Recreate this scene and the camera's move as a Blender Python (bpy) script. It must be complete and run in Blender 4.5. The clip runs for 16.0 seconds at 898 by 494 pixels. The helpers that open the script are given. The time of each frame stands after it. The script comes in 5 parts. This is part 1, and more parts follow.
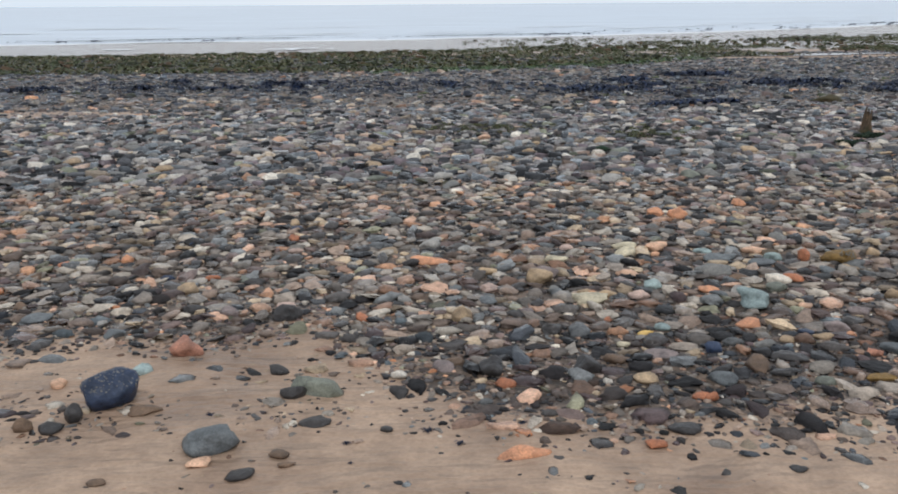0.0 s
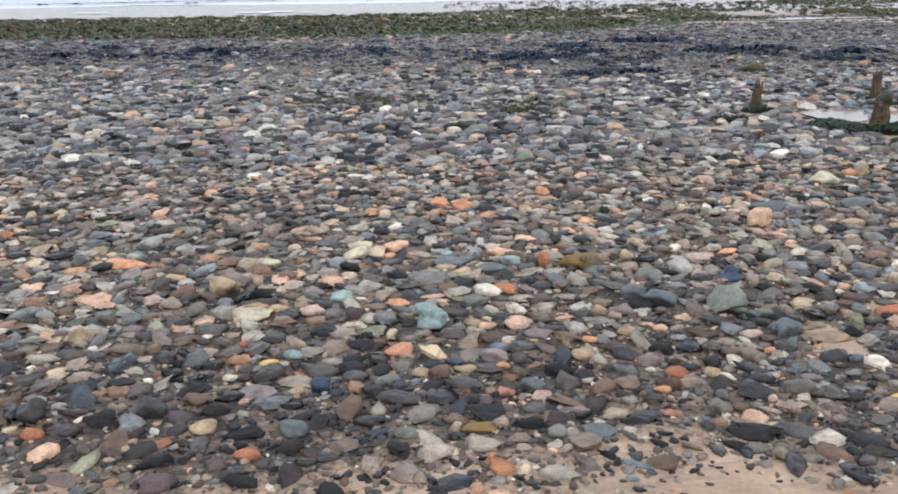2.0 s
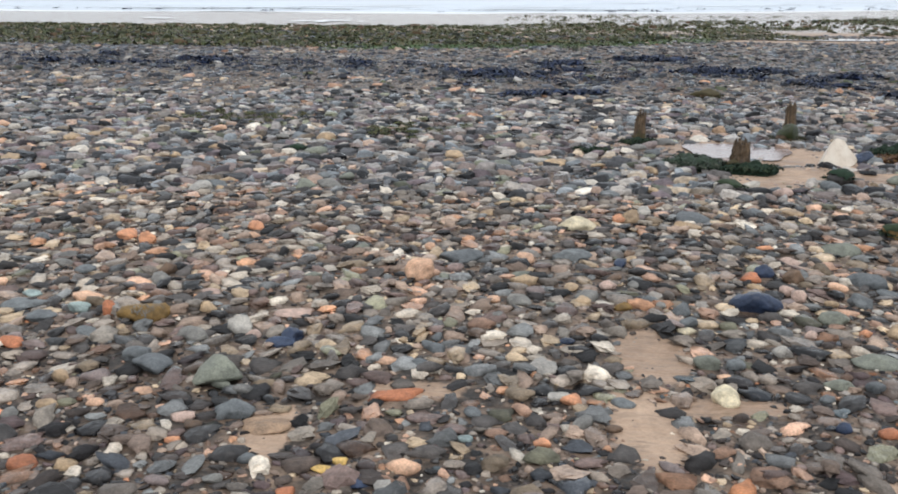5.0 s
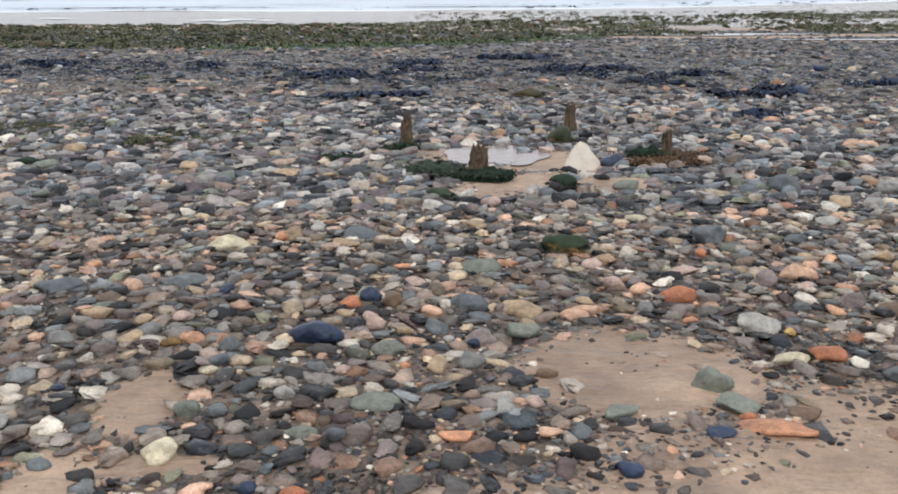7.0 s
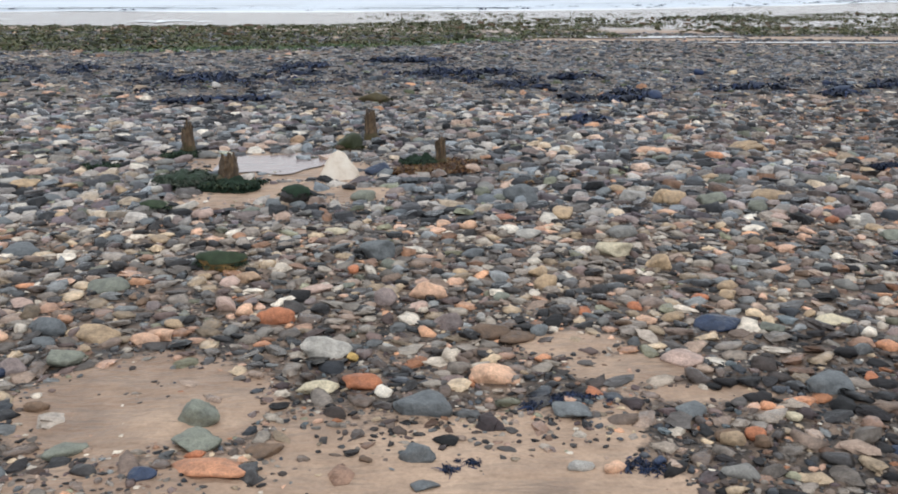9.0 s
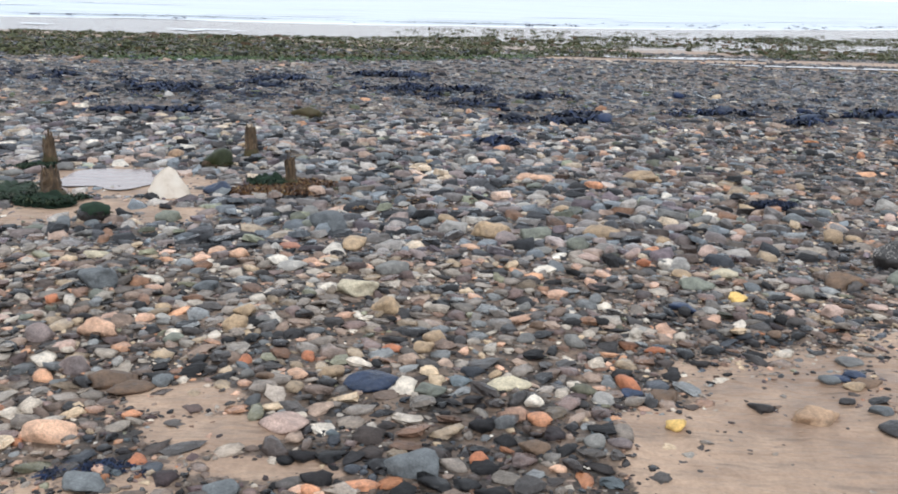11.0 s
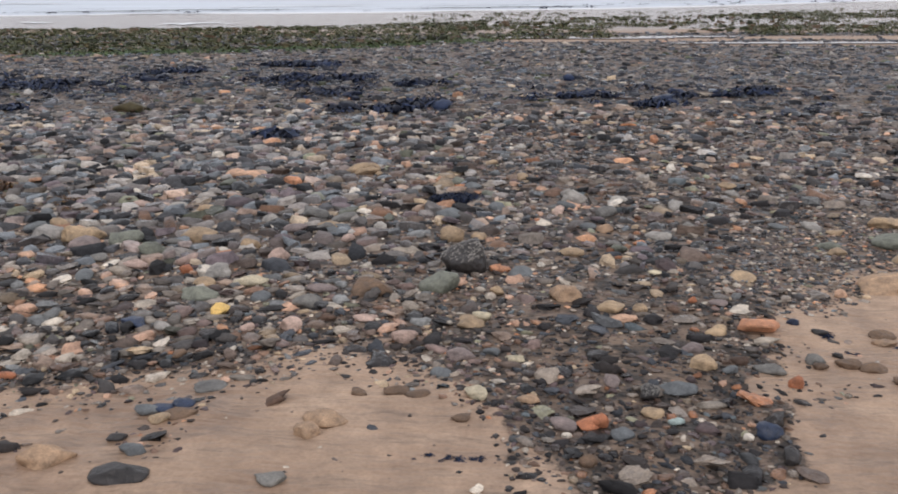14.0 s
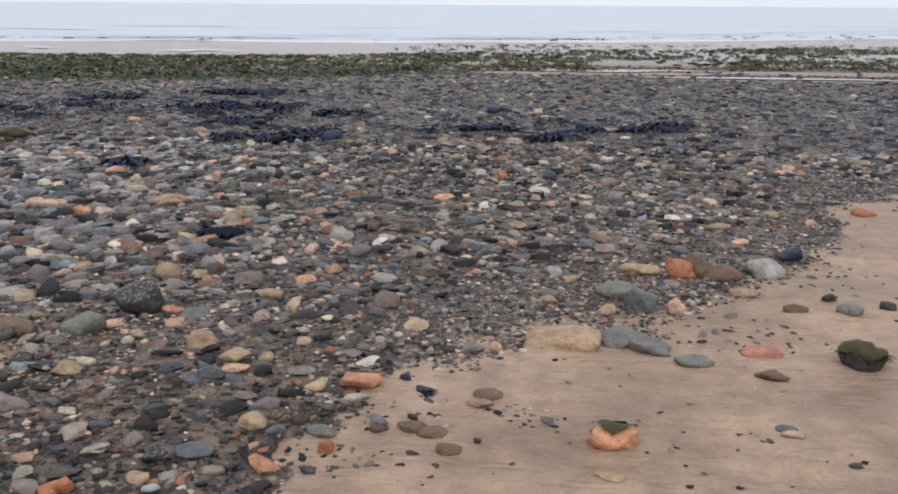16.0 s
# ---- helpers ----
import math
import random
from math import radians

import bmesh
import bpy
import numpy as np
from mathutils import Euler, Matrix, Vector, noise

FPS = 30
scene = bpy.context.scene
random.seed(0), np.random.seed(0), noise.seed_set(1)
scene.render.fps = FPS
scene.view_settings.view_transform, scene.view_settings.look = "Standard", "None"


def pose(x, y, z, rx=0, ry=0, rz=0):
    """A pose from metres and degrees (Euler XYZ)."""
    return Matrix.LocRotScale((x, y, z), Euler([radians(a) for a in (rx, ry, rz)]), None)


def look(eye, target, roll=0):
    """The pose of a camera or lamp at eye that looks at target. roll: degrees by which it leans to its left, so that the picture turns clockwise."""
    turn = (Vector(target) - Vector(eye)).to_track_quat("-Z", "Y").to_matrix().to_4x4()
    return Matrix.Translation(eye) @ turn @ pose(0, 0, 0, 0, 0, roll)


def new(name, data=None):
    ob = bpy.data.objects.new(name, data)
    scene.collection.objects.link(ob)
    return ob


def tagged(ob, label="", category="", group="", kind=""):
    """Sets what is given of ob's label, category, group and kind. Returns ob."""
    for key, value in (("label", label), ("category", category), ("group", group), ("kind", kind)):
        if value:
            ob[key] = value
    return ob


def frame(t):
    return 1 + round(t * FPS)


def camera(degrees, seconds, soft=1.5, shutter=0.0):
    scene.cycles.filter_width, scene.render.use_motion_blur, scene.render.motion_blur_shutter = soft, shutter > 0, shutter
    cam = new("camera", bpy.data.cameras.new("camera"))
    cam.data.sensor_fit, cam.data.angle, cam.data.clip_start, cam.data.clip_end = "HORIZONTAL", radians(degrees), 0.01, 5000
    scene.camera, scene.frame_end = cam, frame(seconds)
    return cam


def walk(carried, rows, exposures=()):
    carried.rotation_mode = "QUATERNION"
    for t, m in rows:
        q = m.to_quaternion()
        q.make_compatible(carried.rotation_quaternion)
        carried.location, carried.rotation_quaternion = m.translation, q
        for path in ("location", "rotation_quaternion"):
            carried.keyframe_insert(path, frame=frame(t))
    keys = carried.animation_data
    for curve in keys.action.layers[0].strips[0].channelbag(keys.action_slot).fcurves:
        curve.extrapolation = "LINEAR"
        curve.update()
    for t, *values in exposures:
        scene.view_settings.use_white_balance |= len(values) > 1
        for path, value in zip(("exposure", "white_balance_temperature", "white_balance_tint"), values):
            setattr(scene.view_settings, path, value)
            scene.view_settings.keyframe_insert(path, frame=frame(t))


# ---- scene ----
cam = camera(53.30, 16.0, soft=1.8, shutter=0.08)
PATH = [
    (0, (2.201, -1.065, 1.184), (2.2723, 0.8637, 0.6585), -0.43),
    (0.5, (2.543, -0.969, 1.183), (2.6048, 0.9451, 0.6056), -0.07),
    (1, (2.886, -0.841, 1.205), (2.9491, 1.0742, 0.6318), -0.66),
    (1.5, (3.229, -0.729, 1.209), (3.1919, 1.1774, 0.6047), 0.19),
    (2, (3.582, -0.586, 1.205), (3.6449, 1.3203, 0.6031), -0.43),
    (2.5, (3.927, -0.503, 1.217), (3.9108, 1.3944, 0.5847), 1.72),
    (3, (4.286, -0.375, 1.199), (4.1933, 1.5408, 0.6320), 1.89),
    (3.2, (4.432, -0.335, 1.197), (4.3713, 1.5827, 0.6326), 1.21),
    (5.3, (5.926, -0.038, 1.251), (5.7928, 1.8709, 0.6697), 0.51),
    (5.5, (6.082, 0.008, 1.254), (5.9530, 1.9181, 0.6759), 0.64),
    (6, (6.487, 0.106, 1.262), (6.3735, 2.0287, 0.7237), 0.77),
    (6.5, (6.856, 0.181, 1.273), (6.7851, 2.0897, 0.6802), 1.16),
    (7, (7.244, 0.271, 1.284), (7.2434, 2.1829, 0.6977), 0.17),
    (7.5, (7.642, 0.303, 1.309), (7.6498, 2.2184, 0.7334), 0.26),
    (8, (8.045, 0.376, 1.303), (8.1038, 2.2922, 0.7339), 0.29),
    (8.5, (8.462, 0.362, 1.325), (8.5089, 2.2757, 0.7459), 0.50),
    (9, (8.845, 0.440, 1.313), (8.9068, 2.3515, 0.7292), 0.41),
    (9.5, (9.234, 0.495, 1.303), (9.2678, 2.4089, 0.7249), -0.12),
    (10, (9.649, 0.599, 1.308), (9.5981, 2.4872, 0.6519), -0.04),
    (10.2, (9.812, 0.666, 1.298), (9.8063, 2.5637, 0.6651), 1.17),
    (12.3, (11.516, 1.047, 1.381), (11.2366, 2.9605, 0.8726), -0.20),
    (12.5, (11.719, 1.084, 1.360), (11.4185, 2.9983, 0.8634), -0.95),
    (13, (12.165, 1.202, 1.348), (11.9554, 3.1274, 0.8489), -1.40),
    (13.5, (12.614, 1.294, 1.360), (12.3789, 3.1991, 0.7979), -0.40),
    (14, (13.054, 1.428, 1.336), (12.8855, 3.3327, 0.7497), -0.39),
    (14.5, (13.514, 1.477, 1.348), (13.3580, 3.3905, 0.7874), 1.09),
    (15, (13.924, 1.579, 1.342), (13.8033, 3.5045, 0.8151), 1.41),
    (15.5, (14.332, 1.695, 1.337), (14.1484, 3.6170, 0.8168), 0.20),
    (16, (14.720, 1.845, 1.328), (14.4933, 3.7612, 0.8041), 0.38),
]
EXPOSURES = [(0.0, -0.54, 6300, 11), (1.5, -0.15, 6100, 11), (3.0, -0.07, 6380, 11), (5.5, -0.17, 6450, 11), (8.0, -0.2, 6380, 12), (9.0, -0.18, 6370, 11),
             (10.2, 0.03, 6130, 11), (12.5, -0.33, 6570, 14), (13.5, -0.55, 6700, 20), (14.5, -0.43, 6530, 14), (16.0, -0.48, 6470, 14)]
walk(cam, [(t, look(eye, target, roll)) for t, eye, target, roll in PATH], EXPOSURES)

# ---- light: bright overcast sky over the sea ----
SUN_ELEVATION, SUN_TURN = 60.0, 160.0
world = bpy.data.worlds.new("overcast_sky")
scene.world = world
world.use_nodes = True
wn, wl = world.node_tree.nodes, world.node_tree.links
wn.clear()
sky = wn.new("ShaderNodeTexSky")
sky.sky_type, sky.sun_disc = "NISHITA", False
sky.sun_elevation, sky.sun_rotation = radians(SUN_ELEVATION), radians(SUN_TURN)
sky.air_density, sky.dust_density = 1.0, 3.0
sky_bg = wn.new("ShaderNodeBackground")
sky_bg.inputs["Strength"].default_value = 0.10
wl.new(sky.outputs["Color"], sky_bg.inputs["Color"])
# the cloud sheet: pale grey-white with soft banks
coords = wn.new("ShaderNodeTexCoord")
stretch = wn.new("ShaderNodeMapping")
stretch.inputs["Scale"].default_value = (1.0, 1.0, 5.0)
wl.new(coords.outputs["Generated"], stretch.inputs["Vector"])
banks = wn.new("ShaderNodeTexNoise")
banks.inputs["Scale"].default_value, banks.inputs["Detail"].default_value = 1.7, 3.0
wl.new(stretch.outputs["Vector"], banks.inputs["Vector"])
tone = wn.new("ShaderNodeValToRGB")
tone.color_ramp.elements[0].position, tone.color_ramp.elements[0].color = 0.30, (0.76, 0.88, 1.0, 1)
tone.color_ramp.elements[1].position, tone.color_ramp.elements[1].color = 0.65, (0.95, 0.985, 1.0, 1)
wl.new(banks.outputs["Fac"], tone.inputs["Fac"])
cloud_bg = wn.new("ShaderNodeBackground")
cloud_bg.inputs["Strength"].default_value = 1.50
wl.new(tone.outputs["Color"], cloud_bg.inputs["Color"])
sky_mix = wn.new("ShaderNodeMixShader")
sky_mix.inputs["Fac"].default_value = 0.85
wl.new(sky_bg.outputs[0], sky_mix.inputs[1])
wl.new(cloud_bg.outputs[0], sky_mix.inputs[2])
wout = wn.new("ShaderNodeOutputWorld")
wl.new(sky_mix.outputs[0], wout.inputs["Surface"])

sun = new("sun", bpy.data.lights.new("sun", "SUN"))
sun.data.energy, sun.data.angle, sun.data.color = 1.0, radians(12), (1.0, 0.975, 0.94)
sun_from = Vector((math.sin(radians(SUN_TURN)) * math.cos(radians(SUN_ELEVATION)),
                   math.cos(radians(SUN_TURN)) * math.cos(radians(SUN_ELEVATION)), math.sin(radians(SUN_ELEVATION))))
sun.matrix_world = look(sun_from * 50, (0, 0, 0))


# ---- materials ----
def material(name):
    mat = bpy.data.materials.new(name)
    mat.use_nodes = True
    nt = mat.node_tree
    return mat, nt, nt.nodes["Principled BSDF"]


def node(nt, kind, **inputs):
    n = nt.nodes.new(kind)
    for key, value in inputs.items():
        n.inputs[key.replace("_", " ")].default_value = value
    return n


def place(nt, scale=(1, 1, 1)):
    """Coordinates in metres, the same for every mesh that is built in place."""
    geo = nt.nodes.new("ShaderNodeNewGeometry")
    m = node(nt, "ShaderNodeMapping", Scale=scale)
    nt.links.new(geo.outputs["Position"], m.inputs["Vector"])
    return geo, m


def ramp(nt, fac, stops, constant=False):
    r = nt.nodes.new("ShaderNodeValToRGB")
    r.color_ramp.interpolation = "CONSTANT" if constant else "LINEAR"
    el = r.color_ramp.elements
    while len(el) < len(stops):
        el.new(0.5)
    for e, (p, c) in zip(el, stops):
        e.position = p
    for e, (p, c) in zip(el, stops):
        e.color = (*c, 1) if len(c) == 3 else c
    nt.links.new(fac, r.inputs["Fac"])
    return r


def mix(nt, kind, fac, a, b):
    m = nt.nodes.new("ShaderNodeMix")
    m.data_type, m.blend_type = "RGBA", kind
    for sock, v in ((m.inputs[0], fac), (m.inputs[6], a), (m.inputs[7], b)):
        if hasattr(v, "links"):
            nt.links.new(v, sock)
        elif isinstance(v, (int, float)):
            sock.default_value = v
        else:
            sock.default_value = (*v, 1)
    return m.outputs[2]


def add_bump(nt, bsdf, height, strength, distance):
    b = node(nt, "ShaderNodeBump", Strength=strength, Distance=distance)
    nt.links.new(height, b.inputs["Height"])
    nt.links.new(b.outputs["Normal"], bsdf.inputs["Normal"])
    return b


def stone_skin(nt, bsdf, base, rough=(0.38, 0.75), speckle=0.4, damp=False):
    """Mottling, fine grain and damp patches over a base colour."""
    geo, m = place(nt)
    big = node(nt, "ShaderNodeTexNoise", Scale=20.0, Detail=4.0, Roughness=0.65)
    fine = node(nt, "ShaderNodeTexNoise", Scale=160.0, Detail=3.0, Roughness=0.7)
    for n in (big, fine):
        nt.links.new(m.outputs["Vector"], n.inputs["Vector"])
    tint = ramp(nt, big.outputs["Fac"], [(0.32, (0.50, 0.49, 0.48)), (0.68, (1.35, 1.32, 1.28))])
    col = mix(nt, "MULTIPLY", 0.8, base, tint.outputs["Color"])
    grain = ramp(nt, fine.outputs["Fac"], [(0.35, (0.55, 0.55, 0.55)), (0.65, (1.35, 1.35, 1.35))])
    col = mix(nt, "MULTIPLY", speckle, col, grain.outputs["Color"])
    if damp:
        patch = node(nt, "ShaderNodeTexNoise", Scale=0.9, Detail=3.0, Roughness=0.6)
        nt.links.new(m.outputs["Vector"], patch.inputs["Vector"])
        soaked = ramp(nt, patch.outputs["Fac"], [(0.34, (0.76, 0.75, 0.75)), (0.5, (1.10, 1.09, 1.08)), (0.68, (1.32, 1.29, 1.26))])
        col = mix(nt, "MULTIPLY", 0.9, col, soaked.outputs["Color"])
    nt.links.new(col, bsdf.inputs["Base Color"])
    gloss = ramp(nt, big.outputs["Fac"], [(0.3, (rough[0],) * 3), (0.65, (rough[1],) * 3)])
    nt.links.new(gloss.outputs["Color"], bsdf.inputs["Roughness"])
    # chips and dents, then the fine grain
    dents = node(nt, "ShaderNodeTexVoronoi", Scale=38.0)
    nt.links.new(m.outputs["Vector"], dents.inputs["Vector"])
    first = add_bump(nt, bsdf, dents.outputs["Distance"], 0.32, 0.016)
    second = node(nt, "ShaderNodeBump", Strength=0.4, Distance=0.004)
    nt.links.new(fine.outputs["Fac"], second.inputs["Height"])
    nt.links.new(first.outputs["Normal"], second.inputs["Normal"])
    nt.links.new(second.outputs["Normal"], bsdf.inputs["Normal"])
    bsdf.inputs["Specular IOR Level"].default_value = 0.34


SHINGLE = [  # share of the pebbles, colour
    (0.13, (0.020, 0.019, 0.020)), (0.13, (0.070, 0.064, 0.062)), (0.15, (0.235, 0.203, 0.176)),
    (0.08, (0.158, 0.165, 0.168)), (0.13, (0.258, 0.192, 0.152)), (0.09, (0.150, 0.108, 0.098)),
    (0.12, (0.370, 0.325, 0.275)), (0.08, (0.400, 0.310, 0.215)), (0.07, (0.450, 0.285, 0.205)),
    (0.024, (0.440, 0.245, 0.150)), (0.045, (0.500, 0.450, 0.385)), (0.025, (0.205, 0.200, 0.140)),
]
COOL_SHINGLE = [
    (0.16, (0.017, 0.018, 0.021)), (0.14, (0.060, 0.062, 0.069)), (0.13, (0.198, 0.183, 0.178)),
    (0.13, (0.146, 0.165, 0.184)), (0.11, (0.205, 0.168, 0.158)), (0.09, (0.134, 0.108, 0.120)),
    (0.12, (0.325, 0.302, 0.282)), (0.05, (0.385, 0.315, 0.240)), (0.045, (0.410, 0.300, 0.240)),
    (0.016, (0.420, 0.240, 0.150)), (0.045, (0.500, 0.465, 0.415)), (0.03, (0.195, 0.205, 0.150)),
]
SOAKED_PEBBLES = [
    (0.23, (0.015, 0.013, 0.014)), (0.18, (0.054, 0.043, 0.039)), (0.16, (0.130, 0.098, 0.082)),
    (0.13, (0.046, 0.052, 0.063)), (0.09, (0.165, 0.102, 0.072)), (0.10, (0.082, 0.058, 0.059)),
    (0.09, (0.255, 0.215, 0.180)), (0.025, (0.310, 0.140, 0.072)), (0.04, (0.090, 0.110, 0.122)),
]
WET_SHINGLE = [
    (0.26, (0.024, 0.027, 0.036)), (0.22, (0.056, 0.063, 0.080)), (0.17, (0.092, 0.097, 0.112)),
    (0.12, (0.085, 0.104, 0.128)), (0.10, (0.112, 0.086, 0.078)), (0.07, (0.220, 0.210, 0.200)),
    (0.04, (0.072, 0.082, 0.048)), (0.02, (0.300, 0.240, 0.185)),
]


def shingle_material(name, palette, wet=0.16):
    mat, nt, bsdf = material(name)
    geo = nt.nodes.new("ShaderNodeNewGeometry")
    total, at, stops = sum(s for s, _ in palette), 0.0, []
    for share, c in palette:
        stops.append((at, c))
        at += share / total
    pick = ramp(nt, geo.outputs["Random Per Island"], stops, constant=True)
    # a second throw from the same number for light and dark
    mul = nt.nodes.new("ShaderNodeMath")
    mul.operation = "MULTIPLY"
    mul.inputs[1].default_value = 97.31
    frac = nt.nodes.new("ShaderNodeMath")
    frac.operation = "FRACT"
    nt.links.new(geo.outputs["Random Per Island"], mul.inputs[0])
    nt.links.new(mul.outputs[0], frac.inputs[0])
    lightness = ramp(nt, frac.outputs[0], [(0.0, (0.34, 0.34, 0.35)), (1.0, (1.52, 1.50, 1.46))])
    col = mix(nt, "MULTIPLY", 1.0, pick.outputs["Color"], lightness.outputs["Color"])
    stone_skin(nt, bsdf, col, damp=True)
    # every third stone is wet and shines
    again = nt.nodes.new("ShaderNodeMath")
    again.operation = "MULTIPLY"
    again.inputs[1].default_value = 41.7
    rest = nt.nodes.new("ShaderNodeMath")
    rest.operation = "FRACT"
    nt.links.new(geo.outputs["Random Per Island"], again.inputs[0])
    nt.links.new(again.outputs[0], rest.inputs[0])
    shine = ramp(nt, rest.outputs[0], [(0.0, (wet * 0.5,) * 3), (0.35, (wet + 0.10,) * 3), (0.5, (0.6,) * 3), (1.0, (0.8,) * 3)])
    nt.links.new(shine.outputs["Color"], bsdf.inputs["Roughness"])
    return mat


def tinted_stone(name, colour, rough=(0.38, 0.75)):
    mat, nt, bsdf = material(name)
    info = nt.nodes.new("ShaderNodeObjectInfo")
    shade = ramp(nt, info.outputs["Random"], [(0.0, (0.85, 0.85, 0.86)), (1.0, (1.15, 1.14, 1.12))])
    stone_skin(nt, bsdf, mix(nt, "MULTIPLY", 1.0, colour, shade.outputs["Color"]), rough)
    return mat


def sand_material():
    """Damp tidal sand; where the shingle lies, dark grit with gap shade painted in."""
    mat, nt, bsdf = material("beach_sand")
    geo, m = place(nt)
    grit_shade = nt.nodes.new("ShaderNodeVertexColor")
    grit_shade.layer_name = "grit_shade"
    big = node(nt, "ShaderNodeTexNoise", Scale=1.6, Detail=4.0, Roughness=0.55)
    mid = node(nt, "ShaderNodeTexNoise", Scale=9.0, Detail=4.0, Roughness=0.6)
    fine = node(nt, "ShaderNodeTexNoise", Scale=70.0, Detail=4.0, Roughness=0.7)
    for n in (big, mid, fine):
        nt.links.new(m.outputs["Vector"], n.inputs["Vector"])
    sand = ramp(nt, big.outputs["Fac"], [(0.34, (0.282, 0.186, 0.127)), (0.5, (0.382, 0.263, 0.184)), (0.66, (0.468, 0.330, 0.235))])
    shade = ramp(nt, mid.outputs["Fac"], [(0.32, (0.72, 0.71, 0.70)), (0.68, (1.16, 1.15, 1.13))])
    col = mix(nt, "MULTIPLY", 0.7, sand.outputs["Color"], shade.outputs["Color"])
    grains = ramp(nt, fine.outputs["Fac"], [(0.35, (0.70, 0.69, 0.68)), (0.6, (1.1, 1.1, 1.1))])
    col = mix(nt, "MULTIPLY", 0.5, col, grains.outputs["Color"])
    # grit colour taken near black, so it also paints the shade between stones
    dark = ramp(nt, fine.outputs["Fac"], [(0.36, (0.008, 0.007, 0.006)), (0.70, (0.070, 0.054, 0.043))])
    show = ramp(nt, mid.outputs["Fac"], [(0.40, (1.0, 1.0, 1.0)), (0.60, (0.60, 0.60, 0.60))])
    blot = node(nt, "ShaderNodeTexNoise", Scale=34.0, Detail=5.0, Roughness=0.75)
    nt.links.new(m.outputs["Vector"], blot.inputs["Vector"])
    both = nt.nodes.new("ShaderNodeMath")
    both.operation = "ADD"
    nt.links.new(grit_shade.outputs["Color"], both.inputs[0])
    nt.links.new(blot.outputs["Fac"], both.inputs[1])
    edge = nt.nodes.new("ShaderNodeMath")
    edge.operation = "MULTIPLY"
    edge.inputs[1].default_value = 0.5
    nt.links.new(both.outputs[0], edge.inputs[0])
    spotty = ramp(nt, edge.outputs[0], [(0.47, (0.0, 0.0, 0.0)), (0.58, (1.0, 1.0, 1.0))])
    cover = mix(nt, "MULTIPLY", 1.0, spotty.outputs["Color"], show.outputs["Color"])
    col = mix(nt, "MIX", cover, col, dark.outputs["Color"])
    bsdf.inputs["Specular IOR Level"].default_value = 0.35
    wet = ramp(nt, big.outputs["Fac"], [(0.35, (0.42,) * 3), (0.65, (0.75,) * 3)])
    film = nt.nodes.new("ShaderNodeVertexColor")
    film.layer_name = "soaked"
    gloss = mix(nt, "MIX", film.outputs["Color"], wet.outputs["Color"], (0.16, 0.16, 0.16))
    nt.links.new(gloss, bsdf.inputs["Roughness"])
    nt.links.new(mix(nt, "MIX", film.outputs["Color"], col, mix(nt, "MULTIPLY", 1.0, col, (0.60, 0.68, 0.80))), bsdf.inputs["Base Color"])
    # ripples drawn by the ebb, longer along the shore
    geo2, m2 = place(nt, (2.4, 6.5, 6.0))
    rip = node(nt, "ShaderNodeTexNoise", Scale=1.0, Detail=3.0, Roughness=0.6)
    nt.links.new(m2.outputs["Vector"], rip.inputs["Vector"])
    first = add_bump(nt, bsdf, rip.outputs["Fac"], 1.0, 0.10)
    second = node(nt, "ShaderNodeBump", Strength=0.5, Distance=0.006)
    nt.links.new(fine.outputs["Fac"], second.inputs["Height"])
    nt.links.new(first.outputs["Normal"], second.inputs["Normal"])
    nt.links.new(second.outputs["Normal"], bsdf.inputs["Normal"])
    return mat


def water_material(name, colour, rough, wave, depth):
    mat, nt, bsdf = material(name)
    geo, m = place(nt, wave)
    w = node(nt, "ShaderNodeTexNoise", Scale=1.0, Detail=4.0, Roughness=0.6)
    nt.links.new(m.outputs["Vector"], w.inputs["Vector"])
    tint = ramp(nt, w.outputs["Fac"], [(0.3, tuple(c * 0.8 for c in colour)), (0.7, tuple(c * 1.15 for c in colour))])
    nt.links.new(tint.outputs["Color"], bsdf.inputs["Base Color"])
    bsdf.inputs["Roughness"].default_value = rough
    bsdf.inputs["IOR"].default_value = 1.33
    add_bump(nt, bsdf, w.outputs["Fac"], 0.5, depth)
    return mat


def weed_material(name, stops, rough=0.5):
    mat, nt, bsdf = material(name)
    geo = nt.nodes.new("ShaderNodeNewGeometry")
    pick = ramp(nt, geo.outputs["Random Per Island"], stops)
    geo2, m = place(nt)
    n = node(nt, "ShaderNodeTexNoise", Scale=25.0, Detail=3.0)
    nt.links.new(m.outputs["Vector"], n.inputs["Vector"])
    shade = ramp(nt, n.outputs["Fac"], [(0.3, (0.6, 0.6, 0.6)), (0.7, (1.3, 1.3, 1.3))])
    nt.links.new(mix(nt, "MULTIPLY", 0.8, pick.outputs["Color"], shade.outputs["Color"]), bsdf.inputs["Base Color"])
    bsdf.inputs["Roughness"].default_value = rough
    bsdf.inputs["Specular IOR Level"].default_value = 0.25
    return mat


